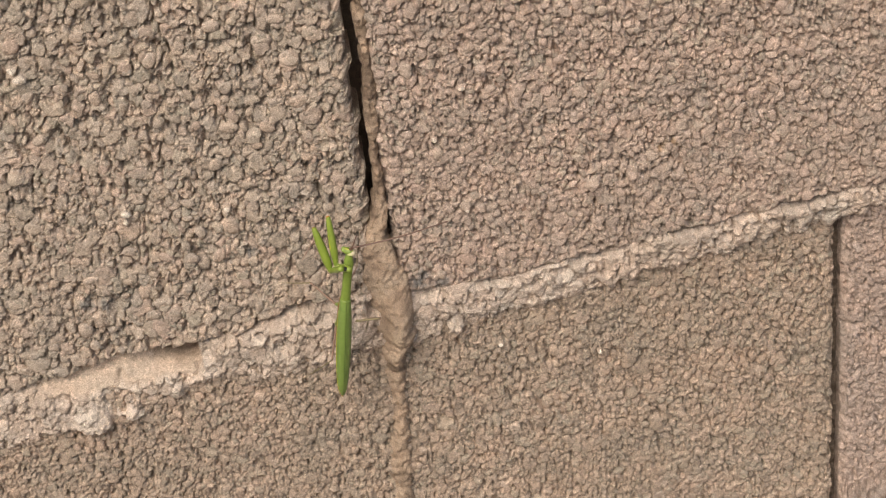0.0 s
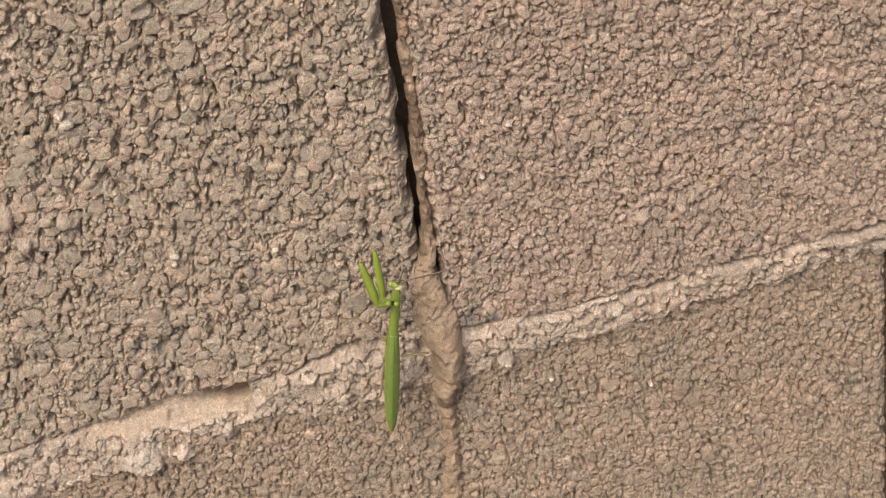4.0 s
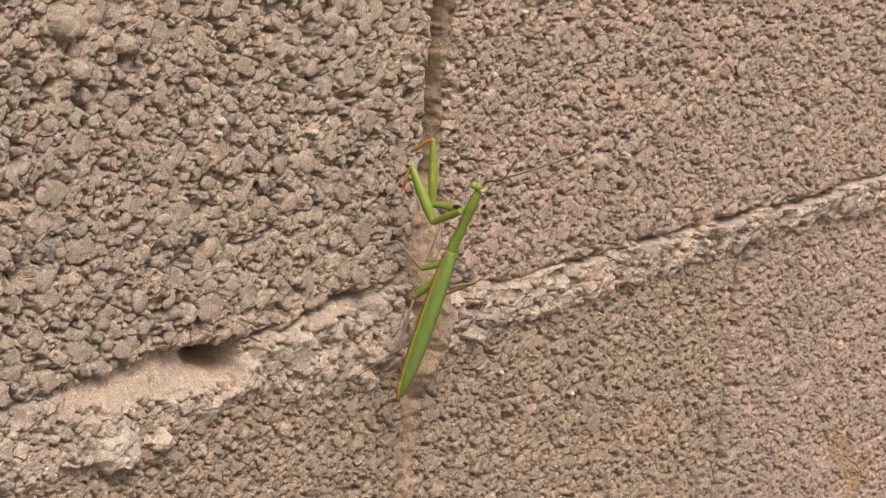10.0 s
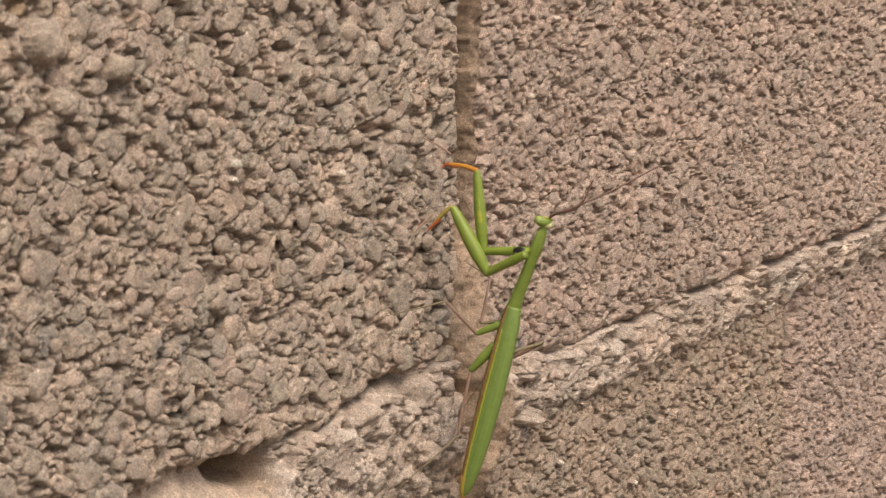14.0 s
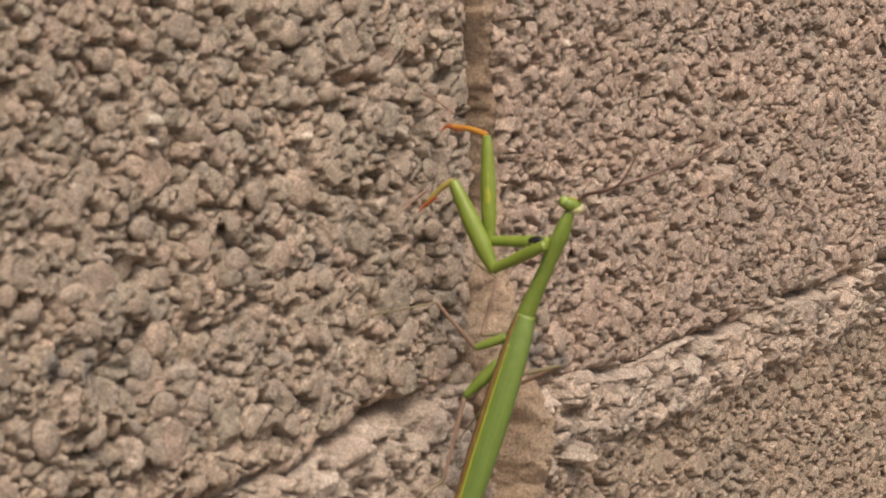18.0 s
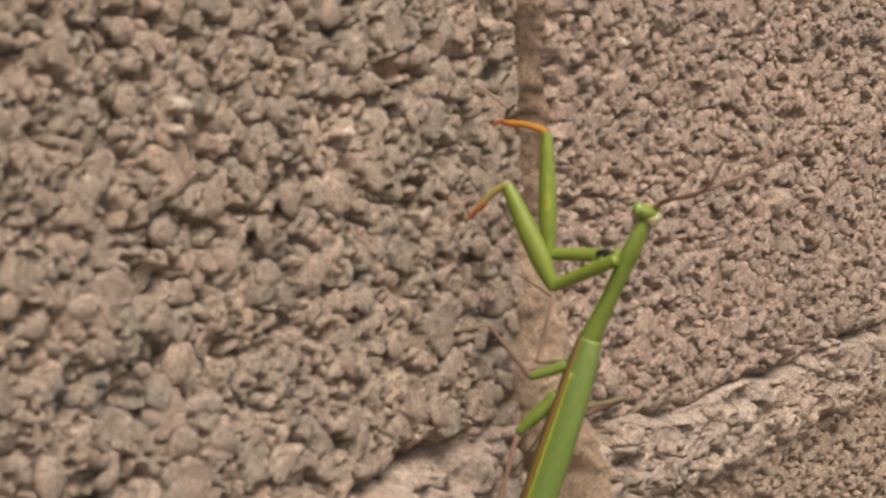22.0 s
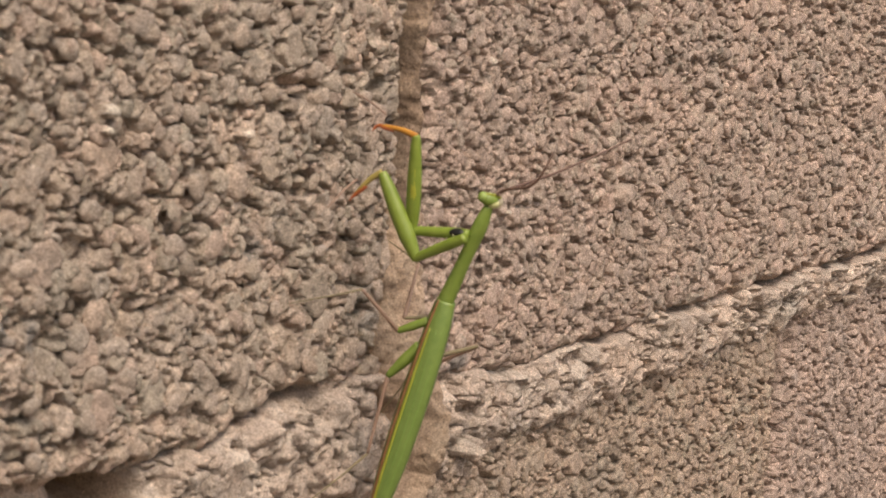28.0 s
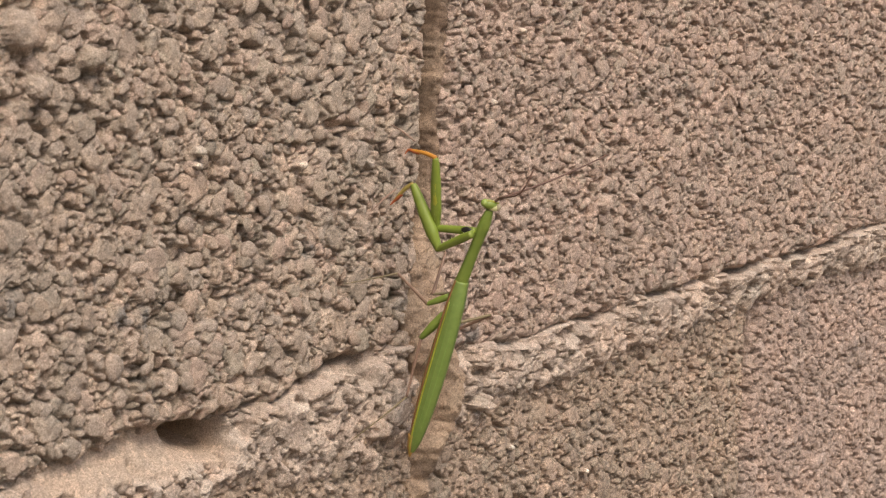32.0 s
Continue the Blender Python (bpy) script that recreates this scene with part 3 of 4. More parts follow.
def mud_tube():
    """The mud run: thin in the open joint, a lump over the bed, then down the lower block."""
    run = tagged(new("mud_run"), "dried brown mud run along the open wall joint", "mud")
    zs = np.arange(-0.22, 0.235, 0.0006)
    left = np.interp(zs, [-0.20, -0.126, -0.090, -0.060, -0.033, -0.005, 0.008, 0.020, 0.032, 0.042, 0.057, 0.09, 0.12, 0.19],
                     [-0.020, -0.0146, -0.0118, -0.0098, -0.0105, -0.0118, -0.0132, -0.0125, -0.0108, -0.0060, -0.0042, -0.0030, -0.0016, -0.0010])
    right = np.interp(zs, [-0.20, -0.126, -0.093, -0.058, -0.034, -0.024, -0.012, 0.004, 0.020, 0.040, 0.060, 0.080, 0.088, 0.15, 0.19],
                      [-0.010, -0.0058, -0.0044, -0.0020, 0.0024, 0.0052, 0.0055, 0.0038, 0.0, 0.0002, 0.0006, 0.0008, 0.0020, 0.0026, 0.0030])
    proud = np.interp(zs, [-0.20, -0.06, -0.045, -0.034, -0.022, -0.010, 0.002, 0.015, 0.035, 0.045, 0.19], [0.0018, 0.0026, 0.0042, 0.0095, 0.0135, 0.0115, 0.0065, 0.0032, 0.0015, -0.0022, -0.0030])
    aa, zz = np.meshgrid(np.linspace(-1, 1, 36), zs)
    wide_ = np.interp(zs, [-0.05, -0.04, 0.02, 0.04], [0.0010, 0.0020, 0.0022, 0.0009])[:, None]
    wob = wide_ * soft_noise(zz, np.sign(aa) * 0.05, 0.007, 401) + 0.0011 * soft_noise(zz, np.sign(aa) * 0.05, 0.0035, 402) + 0.0005 * soft_noise(zz, np.sign(aa) * 0.05, 0.0014, 410)
    x = (left + right)[:, None] / 2 + aa * ((right - left)[:, None] / 2 + wob) + 0.0004 * soft_noise(zz, zz * 0, 0.014, 403)
    dome = np.where(aa < 0.15, np.clip(1 - (np.abs(aa - 0.15) / 1.15) ** 1.8, 0, 1), np.clip(1 - (np.abs(aa - 0.15) / 0.85) ** 2.1, 0, 1))
    h = np.minimum(proud, 0)[:, None] + np.maximum(proud, 0.0012)[:, None] * dome - 0.001
    h = h + np.interp(zs, [-0.06, -0.04, 0.03, 0.05], [0.0005, 0.0015, 0.0012, 0.0002])[:, None] * soft_noise(x, zz, 0.0075, 404) + 0.0006 * soft_noise(x, zz, 0.0019, 413) + 0.0003 * soft_noise(x, zz, 0.0009, 414) + 0.0008 * soft_noise(x, zz, 0.0030, 405) + 0.0004 * soft_noise(x, zz, 0.0012, 407)
    h = h - 0.0016 * np.clip(soft_noise(x, zz * 0.7, 0.0030, 411) * 2 - 0.5, 0, 1) * (zz > 0.030)
    b, t = pebbles(x, zz, 0.0045, 408, 0.3, 0.6)
    h = np.where(zz < 0.03, np.maximum(h, np.where(b > -0.9, h + b * 0.0018, -1)), h)
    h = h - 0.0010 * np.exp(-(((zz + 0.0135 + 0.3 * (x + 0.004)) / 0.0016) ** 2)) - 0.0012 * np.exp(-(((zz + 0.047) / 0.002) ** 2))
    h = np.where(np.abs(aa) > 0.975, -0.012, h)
    # joint shade painted into the tone above z 0.03; lighter lump, dark band beneath
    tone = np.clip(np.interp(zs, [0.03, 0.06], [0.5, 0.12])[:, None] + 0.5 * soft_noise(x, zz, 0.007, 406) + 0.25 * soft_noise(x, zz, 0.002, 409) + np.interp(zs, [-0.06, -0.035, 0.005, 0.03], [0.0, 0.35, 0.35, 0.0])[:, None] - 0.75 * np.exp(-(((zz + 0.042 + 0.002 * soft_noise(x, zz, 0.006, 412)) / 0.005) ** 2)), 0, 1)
    cut_ = [0, int(np.searchsorted(zs, -0.045)), int(np.searchsorted(zs, 0.036)), len(zs) - 1]
    for name, a, b_ in zip(("lower_run", "lump", "joint_run"), cut_, cut_[1:]):
        k = slice(a, b_ + 1)
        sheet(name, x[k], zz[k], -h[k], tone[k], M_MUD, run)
    return run


mud_tube()


# ---- the column beyond the wall's end, and the ground ----
def end_strip():
    x, z = np.meshgrid(np.arange(0.3425, 0.390, 0.0007), np.arange(-0.30, 0.30, 0.0009))
    h, tone = stone_relief(x, z, 0.0062, 511, 0.7, (), 0.3)
    h = h + 0.0016 * soft_noise(x, z, 0.011, 502) + 0.0022
    h = np.where(x < 0.362, np.maximum(h, -0.0012), h)
    rift = np.exp(-(((x - 0.3735 - 0.0045 * soft_noise(z, z * 0, 0.017, 504) - 0.002 * soft_noise(z, z * 0, 0.005, 506)) / 0.0042) ** 2))
    h = h - (0.010 + 0.006 * soft_noise(x, z, 0.009, 505)) * rift
    lower = 0.0048 * np.clip((0.030 - z) / 0.006, 0, 1) * np.clip((0.372 - x) / 0.02, 0, 1)
    return sheet("end_mortar", x, z, -h + lower + 0.004 * np.clip((0.349 - x) / 0.004, 0, 1), 0.1 + 0.8 * tone, M_MORTAR, wall)


end_strip()


def column():
    bm = bmesh.new()
    bmesh.ops.create_cube(bm, size=1, matrix=Matrix.Translation((0.545, 0.1005, 0.0)) @ Matrix.Diagonal((0.32, 0.20, 1.24, 1)))
    bmesh.ops.bevel(bm, geom=bm.edges[:], offset=0.0015, segments=2, affect="EDGES")
    me = bpy.data.meshes.new("column")
    bm.to_mesh(me)
    bm.free()
    me.attributes.new("grain", "FLOAT", "POINT")
    me.materials.append(M_PLASTER)
    return tagged(new("column", me), "smooth pinkish plastered column at the wall's end", "column", kind="structure")


column()


def ground():
    me = bpy.data.meshes.new("ground")
    me.from_pydata([(-60, -60, -0.62), (60, -60, -0.62), (60, 60, -0.62), (-60, 60, -0.62)], [], [(0, 1, 2, 3)])
    me.attributes.new("grain", "FLOAT", "POINT")
    me.materials.append(M_GROUND)
    return tagged(new("ground", me), "dry brown soil at the foot of the wall", "ground", kind="structure")


ground()


# ---- the mantis ----
def part(name, bm, mat, parent, label=""):
    me = bpy.data.meshes.new(name)
    for f in bm.faces:
        f.smooth = True
    bm.to_mesh(me)
    bm.free()
    me.materials.append(mat)
    ob = new(name, me)
    ob.parent = parent
    if label:
        ob["label"] = label
    return ob


def limb(bm, points, radii, sides=10, flat=1.0, side=None):
    """A tapered, rounded tube along points; flat squeezes it along side."""
    pts = [Vector(p) for p in points]
    fine, rad = [], []
    n = 6
    for k in range(len(pts) - 1):
        p0, p1, p2, p3 = pts[max(k - 1, 0)], pts[k], pts[k + 1], pts[min(k + 2, len(pts) - 1)]
        for j in range(n):
            t = j / n
            fine.append(0.5 * ((2 * p1) + (p2 - p0) * t + (2 * p0 - 5 * p1 + 4 * p2 - p3) * t * t + (3 * p1 - p0 - 3 * p2 + p3) * t**3))
            rad.append(radii[k] * (1 - t) + radii[k + 1] * t)
    fine.append(pts[-1])
    rad.append(radii[-1])
    ref = Vector(side) if side else Vector((0.3, -1, 0.2))
    loops = []
    for k, p in enumerate(fine):
        d = (fine[min(k + 1, len(fine) - 1)] - fine[max(k - 1, 0)]).normalized()
        a = (ref - d * ref.dot(d)).normalized()
        b = d.cross(a)
        loops.append([bm.verts.new(p + (a * flat * math.cos(6.2832 * s / sides) + b * math.sin(6.2832 * s / sides)) * rad[k]) for s in range(sides)])
    for u, v in zip(loops, loops[1:]):
        for s in range(sides):
            bm.faces.new((u[s], u[(s + 1) % sides], v[(s + 1) % sides], v[s]))
    bm.faces.new(loops[0][::-1])
    bm.faces.new(loops[-1])
    return bm


def loft(bm, centres, wide, deep, side, out, sides=16, arc=(0.0, 6.2832), shell=0.0):
    """A skin of elliptic sections along centres. arc: the part of the section that it covers, from the outer side; shell: its thickness if open."""
    closed = shell == 0.0
    pts = [Vector(c) for c in centres]
    n, fine = 7, []
    for k in range(len(pts) - 1):
        p0, p1, p2, p3 = pts[max(k - 1, 0)], pts[k], pts[k + 1], pts[min(k + 2, len(pts) - 1)]
        w0, w1, w2, w3 = (Vector((wide[j], deep[j], 0)) for j in (max(k - 1, 0), k, k + 1, min(k + 2, len(pts) - 1)))
        for j in range(n + (k == len(pts) - 2)):
            t = j / n
            mixed = [0.5 * ((2 * b) + (c - a) * t + (2 * a - 5 * b + 4 * c - d) * t * t + (3 * b - a - 3 * c + d) * t**3) for a, b, c, d in ((p0, p1, p2, p3), (w0, w1, w2, w3))]
            fine.append((mixed[0], max(mixed[1].x, 1e-4), max(mixed[1].y, 1e-4)))
    loops = []
    for k, (p, rw, rd) in enumerate(fine):
        d = (fine[min(k + 1, len(fine) - 1)][0] - fine[max(k - 1, 0)][0]).normalized()
        o = (Vector(out) - d * d.dot(Vector(out))).normalized()
        sd = (Vector(side) - d * d.dot(Vector(side)) - o * o.dot(Vector(side))).normalized()
        m = sides if closed else sides + 1
        angle = [arc[0] + (arc[1] - arc[0]) * j / sides for j in range(m)]
        ring = [p + o * math.cos(a) * rd + sd * math.sin(a) * rw for a in angle]
        if not closed:
            ring += [p + o * math.cos(a) * (rd - shell) + sd * math.sin(a) * (rw - shell) for a in reversed(angle)]
        loops.append([bm.verts.new(q) for q in ring])
    for u, v in zip(loops, loops[1:]):
        for j in range(len(u)):
            bm.faces.new((u[j], u[(j + 1) % len(u)], v[(j + 1) % len(u)], v[j]))
    bm.faces.new(loops[0][::-1])
    bm.faces.new(loops[-1])
    bmesh.ops.recalc_face_normals(bm, faces=bm.faces[:])
    return bm


def egg(bm, centre, radii, axes=None, rings=10, sides=14):
    """An ellipsoid with its own axes."""
    m = Matrix.Translation(centre) @ (axes.to_4x4() if axes else Matrix.Identity(4)) @ Matrix.Diagonal((*radii, 1))
    bmesh.ops.create_uvsphere(bm, u_segments=sides, v_segments=rings, radius=1, matrix=m)
    return bm


# joints of the animal at rest on the wall, in metres
J = {
    "head": (-0.0230, -0.0384, 0.0429), "neck": (-0.0228, -0.0378, 0.0412), "prow": (-0.0231, -0.0356, 0.0357), "waist": (-0.0243, -0.0279, 0.0180),
    "tail": (-0.0309, -0.0135, -0.0380), "shN": (-0.0280, -0.0355, 0.0340), "elN": (-0.0281, -0.0213, 0.0276), "knN": (-0.0319, -0.0118, 0.0467),
    "clN": (-0.0336, -0.0052, 0.0407), "taN0": (-0.0323, -0.0046, 0.0443), "taN1": (-0.0426, -0.0046, 0.0382), "shF": (-0.0256, -0.0345, 0.0345),
    "elF": (-0.0269, -0.0189, 0.0337), "knF": (-0.0278, -0.0177, 0.0571), "clF": (-0.0289, -0.0070, 0.0587), "taF0": (-0.0275, -0.0081, 0.0614),
    "taF1": (-0.0302, 0.0002, 0.0661), "mfL": (-0.0258, -0.0238, 0.0126), "mkL": (-0.0285, -0.0173, 0.0097), "mtL": (-0.0381, -0.0136, 0.0200),
    "maL": (-0.0520, -0.0030, 0.0165), "mfR": (-0.0212, -0.0228, 0.0131), "mkR": (-0.0259, -0.0169, 0.0124), "mtR": (-0.0173, -0.0137, 0.0244),
    "maR": (-0.0156, -0.0025, 0.0287), "hfL": (-0.0264, -0.0225, 0.0066), "hkL": (-0.0295, -0.0156, -0.0013), "htL": (-0.0335, -0.0137, -0.0199),
    "haL": (-0.0500, -0.0045, -0.0340), "hfR": (-0.0211, -0.0245, 0.0040), "hkR": (-0.0109, -0.0279, 0.0056), "htR": (-0.0152, -0.0108, -0.0034),
    "haR": (-0.0171, -0.0030, -0.0148), "ant1b": (-0.0209, -0.0408, 0.0451), "ant1m": (-0.0020, -0.0432, 0.0490), "ant1t": (0.0177, -0.0500, 0.0565),
    "ant2b": (-0.0223, -0.0418, 0.0454), "ant2m": (-0.0231, -0.0506, 0.0478), "ant2t": (-0.0210, -0.0542, 0.0554),
}
J = {k: Vector(v) for k, v in J.items()}
BASE = J["waist"].copy()


def build_mantis():
    m = tagged(new("praying_mantis"), "bright green praying mantis with folded wings clinging to the block wall", "mantis")
    m.location = BASE
    p = {k: v - BASE for k, v in J.items()}
    waist, tail = p["waist"], p["tail"]
    axis = (tail - waist).normalized()
    out = Vector((-0.25, -1, 0.1))
    out = (out - axis * axis.dot(out)).normalized()
    left = axis.cross(out)
    if left.x > 0:
        left = -left
    moving = {}

    # hind body: abdomen under two folded wings
    marks = (0.0, 0.12, 0.35, 0.62, 0.82, 0.94, 1.0)
    spine = [waist.lerp(tail, t) for t in marks]
    half = [0.0022, 0.0028, 0.0031, 0.0030, 0.0025, 0.0018, 0.0008]
    part("abdomen", loft(bmesh.new(), spine, [h * 0.88 for h in half], [h * 1.20 for h in half], left, out), G_BODY, m, "green segmented belly")
    lifted_ = [c + out * 0.0003 for c in spine]
    deep_ = [h * f for h, f in zip(half, (1.0, 1.25, 1.42, 1.42, 1.35, 1.2, 1.0))]
    right_wing = part("forewing", loft(bmesh.new(), lifted_, [h * 0.985 for h in half], [d * 0.985 for d in deep_], left, out, 14, (-2.0, 0.35), 0.00018), G_WING, m, "leaf-green folded forewing")
    left_wing = part("forewing", loft(bmesh.new(), lifted_, half, deep_, left, out, 14, (-0.45, 1.95), 0.00018), G_WING, m, "leaf-green folded forewing with a brown margin")

    def along(angle, grow, t0=0.0, t1=1.0):
        return [c + out * math.cos(angle) * d * grow + left * math.sin(angle) * h * grow for c, h, d, t in zip(lifted_, half, deep_, marks) if t0 <= t <= t1]

    part("wing_margin", limb(bmesh.new(), along(1.62, 1.0), [0.0003, 0.00046, 0.0005, 0.0005, 0.00046, 0.0004, 0.00025], 6), G_STRIPE, left_wing, "dark brown wing edge")
    part("wing_vein", limb(bmesh.new(), along(1.36, 0.99, 0.1), [0.0002, 0.00034, 0.00036, 0.00036, 0.00034, 0.0003], 6), G_YELLOW, left_wing, "yellow-green vein")
    for k, a in enumerate((1.15, 0.8, 0.4, -0.5, -0.95)):
        part("wing_vein", limb(bmesh.new(), along(a, 0.985 if a > 0 else 0.97, 0.1, 0.95), [0.00008, 0.00012, 0.00012, 0.0001, 0.00006], 5), G_VEIN, left_wing if a > -0.4 else right_wing)
    part("tail_tip", limb(bmesh.new(), [waist.lerp(tail, 0.90) + left * 0.0010, waist.lerp(tail, 0.97) + left * 0.0006, tail + axis * 0.0018], [0.0017, 0.0013, 0.0003], 10), G_ORANGE_TIP, m, "orange-brown tip of the belly")

    # fore body, turning at the waist
    neck, prow, head = p["neck"], p["prow"], p["head"]
    pro = part("pronotum", loft(bmesh.new(), [waist + axis * 0.002, waist, waist.lerp(prow, 0.45), waist.lerp(prow, 0.8), prow, neck.lerp(prow, 0.45), neck], [0.0022, 0.0022, 0.00195, 0.0020, 0.0022, 0.0019, 0.0013],
                                [0.0021, 0.0020, 0.0016, 0.0016, 0.0017, 0.0014, 0.0010], (-1, 0, 0), (0, -1, 0.4), 14), G_BODY, m)
    part("keel", limb(bmesh.new(), [waist + Vector((0, -0.0016, 0.0006)), waist.lerp(prow, 0.5) + Vector((0, -0.00125, 0.0004)), prow + Vector((0, -0.0015, 0.0006))], [0.00016, 0.0002, 0.00016], 6), G_WING, pro)
    for s in (-1, 1):
        part("pronotum_edge", limb(bmesh.new(), [waist + Vector((s * 0.0019, 0, 0)), waist.lerp(prow, 0.5) + Vector((s * 0.00158, 0, 0)), prow + Vector((s * 0.0019, 0, 0))], [0.00018, 0.00018, 0.00018], 6), G_FACE if s > 0 else G_BROWN, pro)
    side = Vector((0.86, -0.46, -0.22)).normalized()
    up = Vector((-0.1, -0.70, 0.70))
    up = (up - side * side.dot(up)).normalized()
    turn = Matrix((side, up, side.cross(up))).transposed()
    part("head", egg(bmesh.new(), head - side * 0.0003, (0.0027, 0.0016, 0.0016), turn), G_BODY, pro, "green triangular head")
    part("face", egg(bmesh.new(), head + side * 0.0007 - Vector((0, 0, 0.0005)), (0.0021, 0.0014, 0.0014), turn), G_FACE, pro, "pale yellow-green face")
    for s in (-1, 1):
        part("eye", egg(bmesh.new(), head + side * 0.0022 * s + up * (0.0003 if s < 0 else -0.0002), (0.0011, 0.0013, 0.0013) if s < 0 else (0.0011, 0.0014, 0.0015), turn), G_EYE if s < 0 else G_PALE_EYE, pro, "smooth green eye" if s < 0 else "pale glossy eye")
    part("crown", limb(bmesh.new(), [head - side * 0.0022 + up * 0.0012, head + up * 0.0016, head + side * 0.0022 + up * 0.0012], [0.0002, 0.0003, 0.0002], 6), G_YELLOW, pro, "yellow band over the brow")
    for a in ("ant1", "ant2"):
        part("antenna", limb(bmesh.new(), [head + (p[a + "b"] - head) * 0.5, p[a + "b"], p[a + "m"], p[a + "t"]], [0.00042, 0.00038, 0.00032, 0.00022], 6), G_ANT, pro, "thin brown antenna")
    moving["pronotum"] = pro

    # grasping legs
    for s, sh, el, kn, cl, t0, t1 in ((-1, "shN", "elN", "knN", "clN", "taN0", "taN1"), (1, "shF", "elF", "knF", "clF", "taF0", "taF1")):
        sh, el, kn, cl, t0, t1 = (p[k] for k in (sh, el, kn, cl, t0, t1))
        bm = bmesh.new()
        limb(bm, [v - el for v in (sh, sh.lerp(el, 0.3), sh.lerp(el, 0.75), el)], [0.0012, 0.0014, 0.0012, 0.0011], 12)
        coxa = part("coxa", bm, G_LEG, m, "green upper foreleg")
        coxa.location = el
        moving["coxa" + str(s)] = coxa
        if s > 0:
            at_ = sh.lerp(el, 0.20) - el + Vector((-0.0011, -0.0007, 0.0004))
            run_ = (el - sh).normalized()
            flat_ = Vector((-0.8, -0.4, 0.3))
            flat_ = (flat_ - run_ * run_.dot(flat_)).normalized()
            part("spot", egg(bmesh.new(), at_, (0.0021, 0.0007, 0.0010), Matrix((run_, flat_, run_.cross(flat_))).transposed()), G_BLACK, coxa, "black eye spot")
        for k in range(6):
            a = sh.lerp(el, 0.2 + 0.12 * k) - el
            part("coxa_spine", limb(bmesh.new(), [a + Vector((0, 0.0006, 0.0009)), a + Vector((0, 0.0008, 0.0017))], [0.00016, 0.00003], 5), G_FACE, coxa)
        femur_pts = [el + (el - kn) * 0.03, el.lerp(kn, 0.25), el.lerp(kn, 0.55), el.lerp(kn, 0.85), kn]
        femur = part("femur", limb(bmesh.new(), femur_pts, [0.0011, 0.0021, 0.0021, 0.0016, 0.0010] if s < 0 else [0.0010, 0.0018, 0.0018, 0.0014, 0.0009], 12, 0.92, (1, 0, 0)), G_LEG, m, "thick green grasping thigh")
        moving["femur" + str(s)] = femur
        inner = Vector((0.2, 1.0, 0.1)) if s < 0 else Vector((-0.7, -0.6, 0.0))
        inner.normalize()
        if s > 0:
            part("inner_face", limb(bmesh.new(), [q + inner * 0.0006 for q in (el.lerp(kn, 0.12), el.lerp(kn, 0.4), el.lerp(kn, 0.65), el.lerp(kn, 0.85))], [0.0006, 0.0012, 0.0010, 0.0004], 10), G_YELLOW, femur, "yellow inner side of the thigh")
        edge = Vector((-0.75, -0.35, 0.1)) if s > 0 else Vector((-0.8, -0.4, -0.25))
        edge = (edge - (kn - el).normalized() * edge.dot((kn - el).normalized())).normalized()
        for k in range(9):
            a = el.lerp(kn, 0.14 + 0.085 * k)
            rad_ = 0.0013 if k < 6 else 0.0009
            part("femur_spine", limb(bmesh.new(), [a + edge * rad_ * 0.8, a + edge * (rad_ + 0.0007) + (kn - el).normalized() * 0.0003], [0.00018, 0.00003], 5), G_LEG, femur)
        tip, rise = cl - kn, (kn - el).normalized()
        tibia = part("tibia", limb(bmesh.new(), [tip * 0, tip * 0.35 + rise * 0.0005, tip * 0.75 + rise * 0.0003, tip], [0.00078, 0.00068, 0.00055, 0.0003], 10),
                     G_ORANGE if s > 0 else G_OLIVE, m, "orange shin" if s > 0 else "olive-brown shin")
        part("claw", limb(bmesh.new(), [tip * 0.6, tip * 0.8, tip, tip + Vector((-0.0010, 0.0009, -0.0014))], [0.0006, 0.00065, 0.00045, 0.00006], 7), G_RED, tibia, "dark red hooked claw")
        part("tarsus", limb(bmesh.new(), [t0 - kn, t0.lerp(t1, 0.5) + Vector((0, 0, 0.0004)) - kn, t1 - kn], [0.0003, 0.00026, 0.00015], 6), G_BROWN, tibia, "thin brown foot")
        tibia.location = kn
        moving["tibia" + str(s)] = tibia

    # walking legs
    for f, k, t, a, green in (("mfL", "mkL", "mtL", "maL", 1), ("mfR", "mkR", "mtR", "maR", 0), ("hfL", "hkL", "htL", "haL", 1), ("hfR", "hkR", "htR", "haR", 0)):
        f, k, t, a = p[f], p[k], p[t], p[a]
        leg = part("walking_leg", limb(bmesh.new(), [f, f.lerp(k, 0.5), k], ([0.0015, 0.0015, 0.0008] if f.z < -0.008 else [0.0011, 0.0011, 0.0007]) if green else [0.0005, 0.0005, 0.0004], 10), G_BODY if green else G_THIN, m, "thin jointed leg with a green thigh" if green else "thin olive jointed leg")
        part("shin", limb(bmesh.new(), [k, k.lerp(t, 0.5), t], [0.00058, 0.00046, 0.00036], 8), G_BROWN, leg, "brown shin")
        part("foot", limb(bmesh.new(), [t, t.lerp(a, 0.35) + Vector((0, -0.0004, 0)), a], [0.00030, 0.00024, 0.00010], 6), G_THIN, leg, "olive foot")
    return m, moving


mantis, moving = build_mantis()


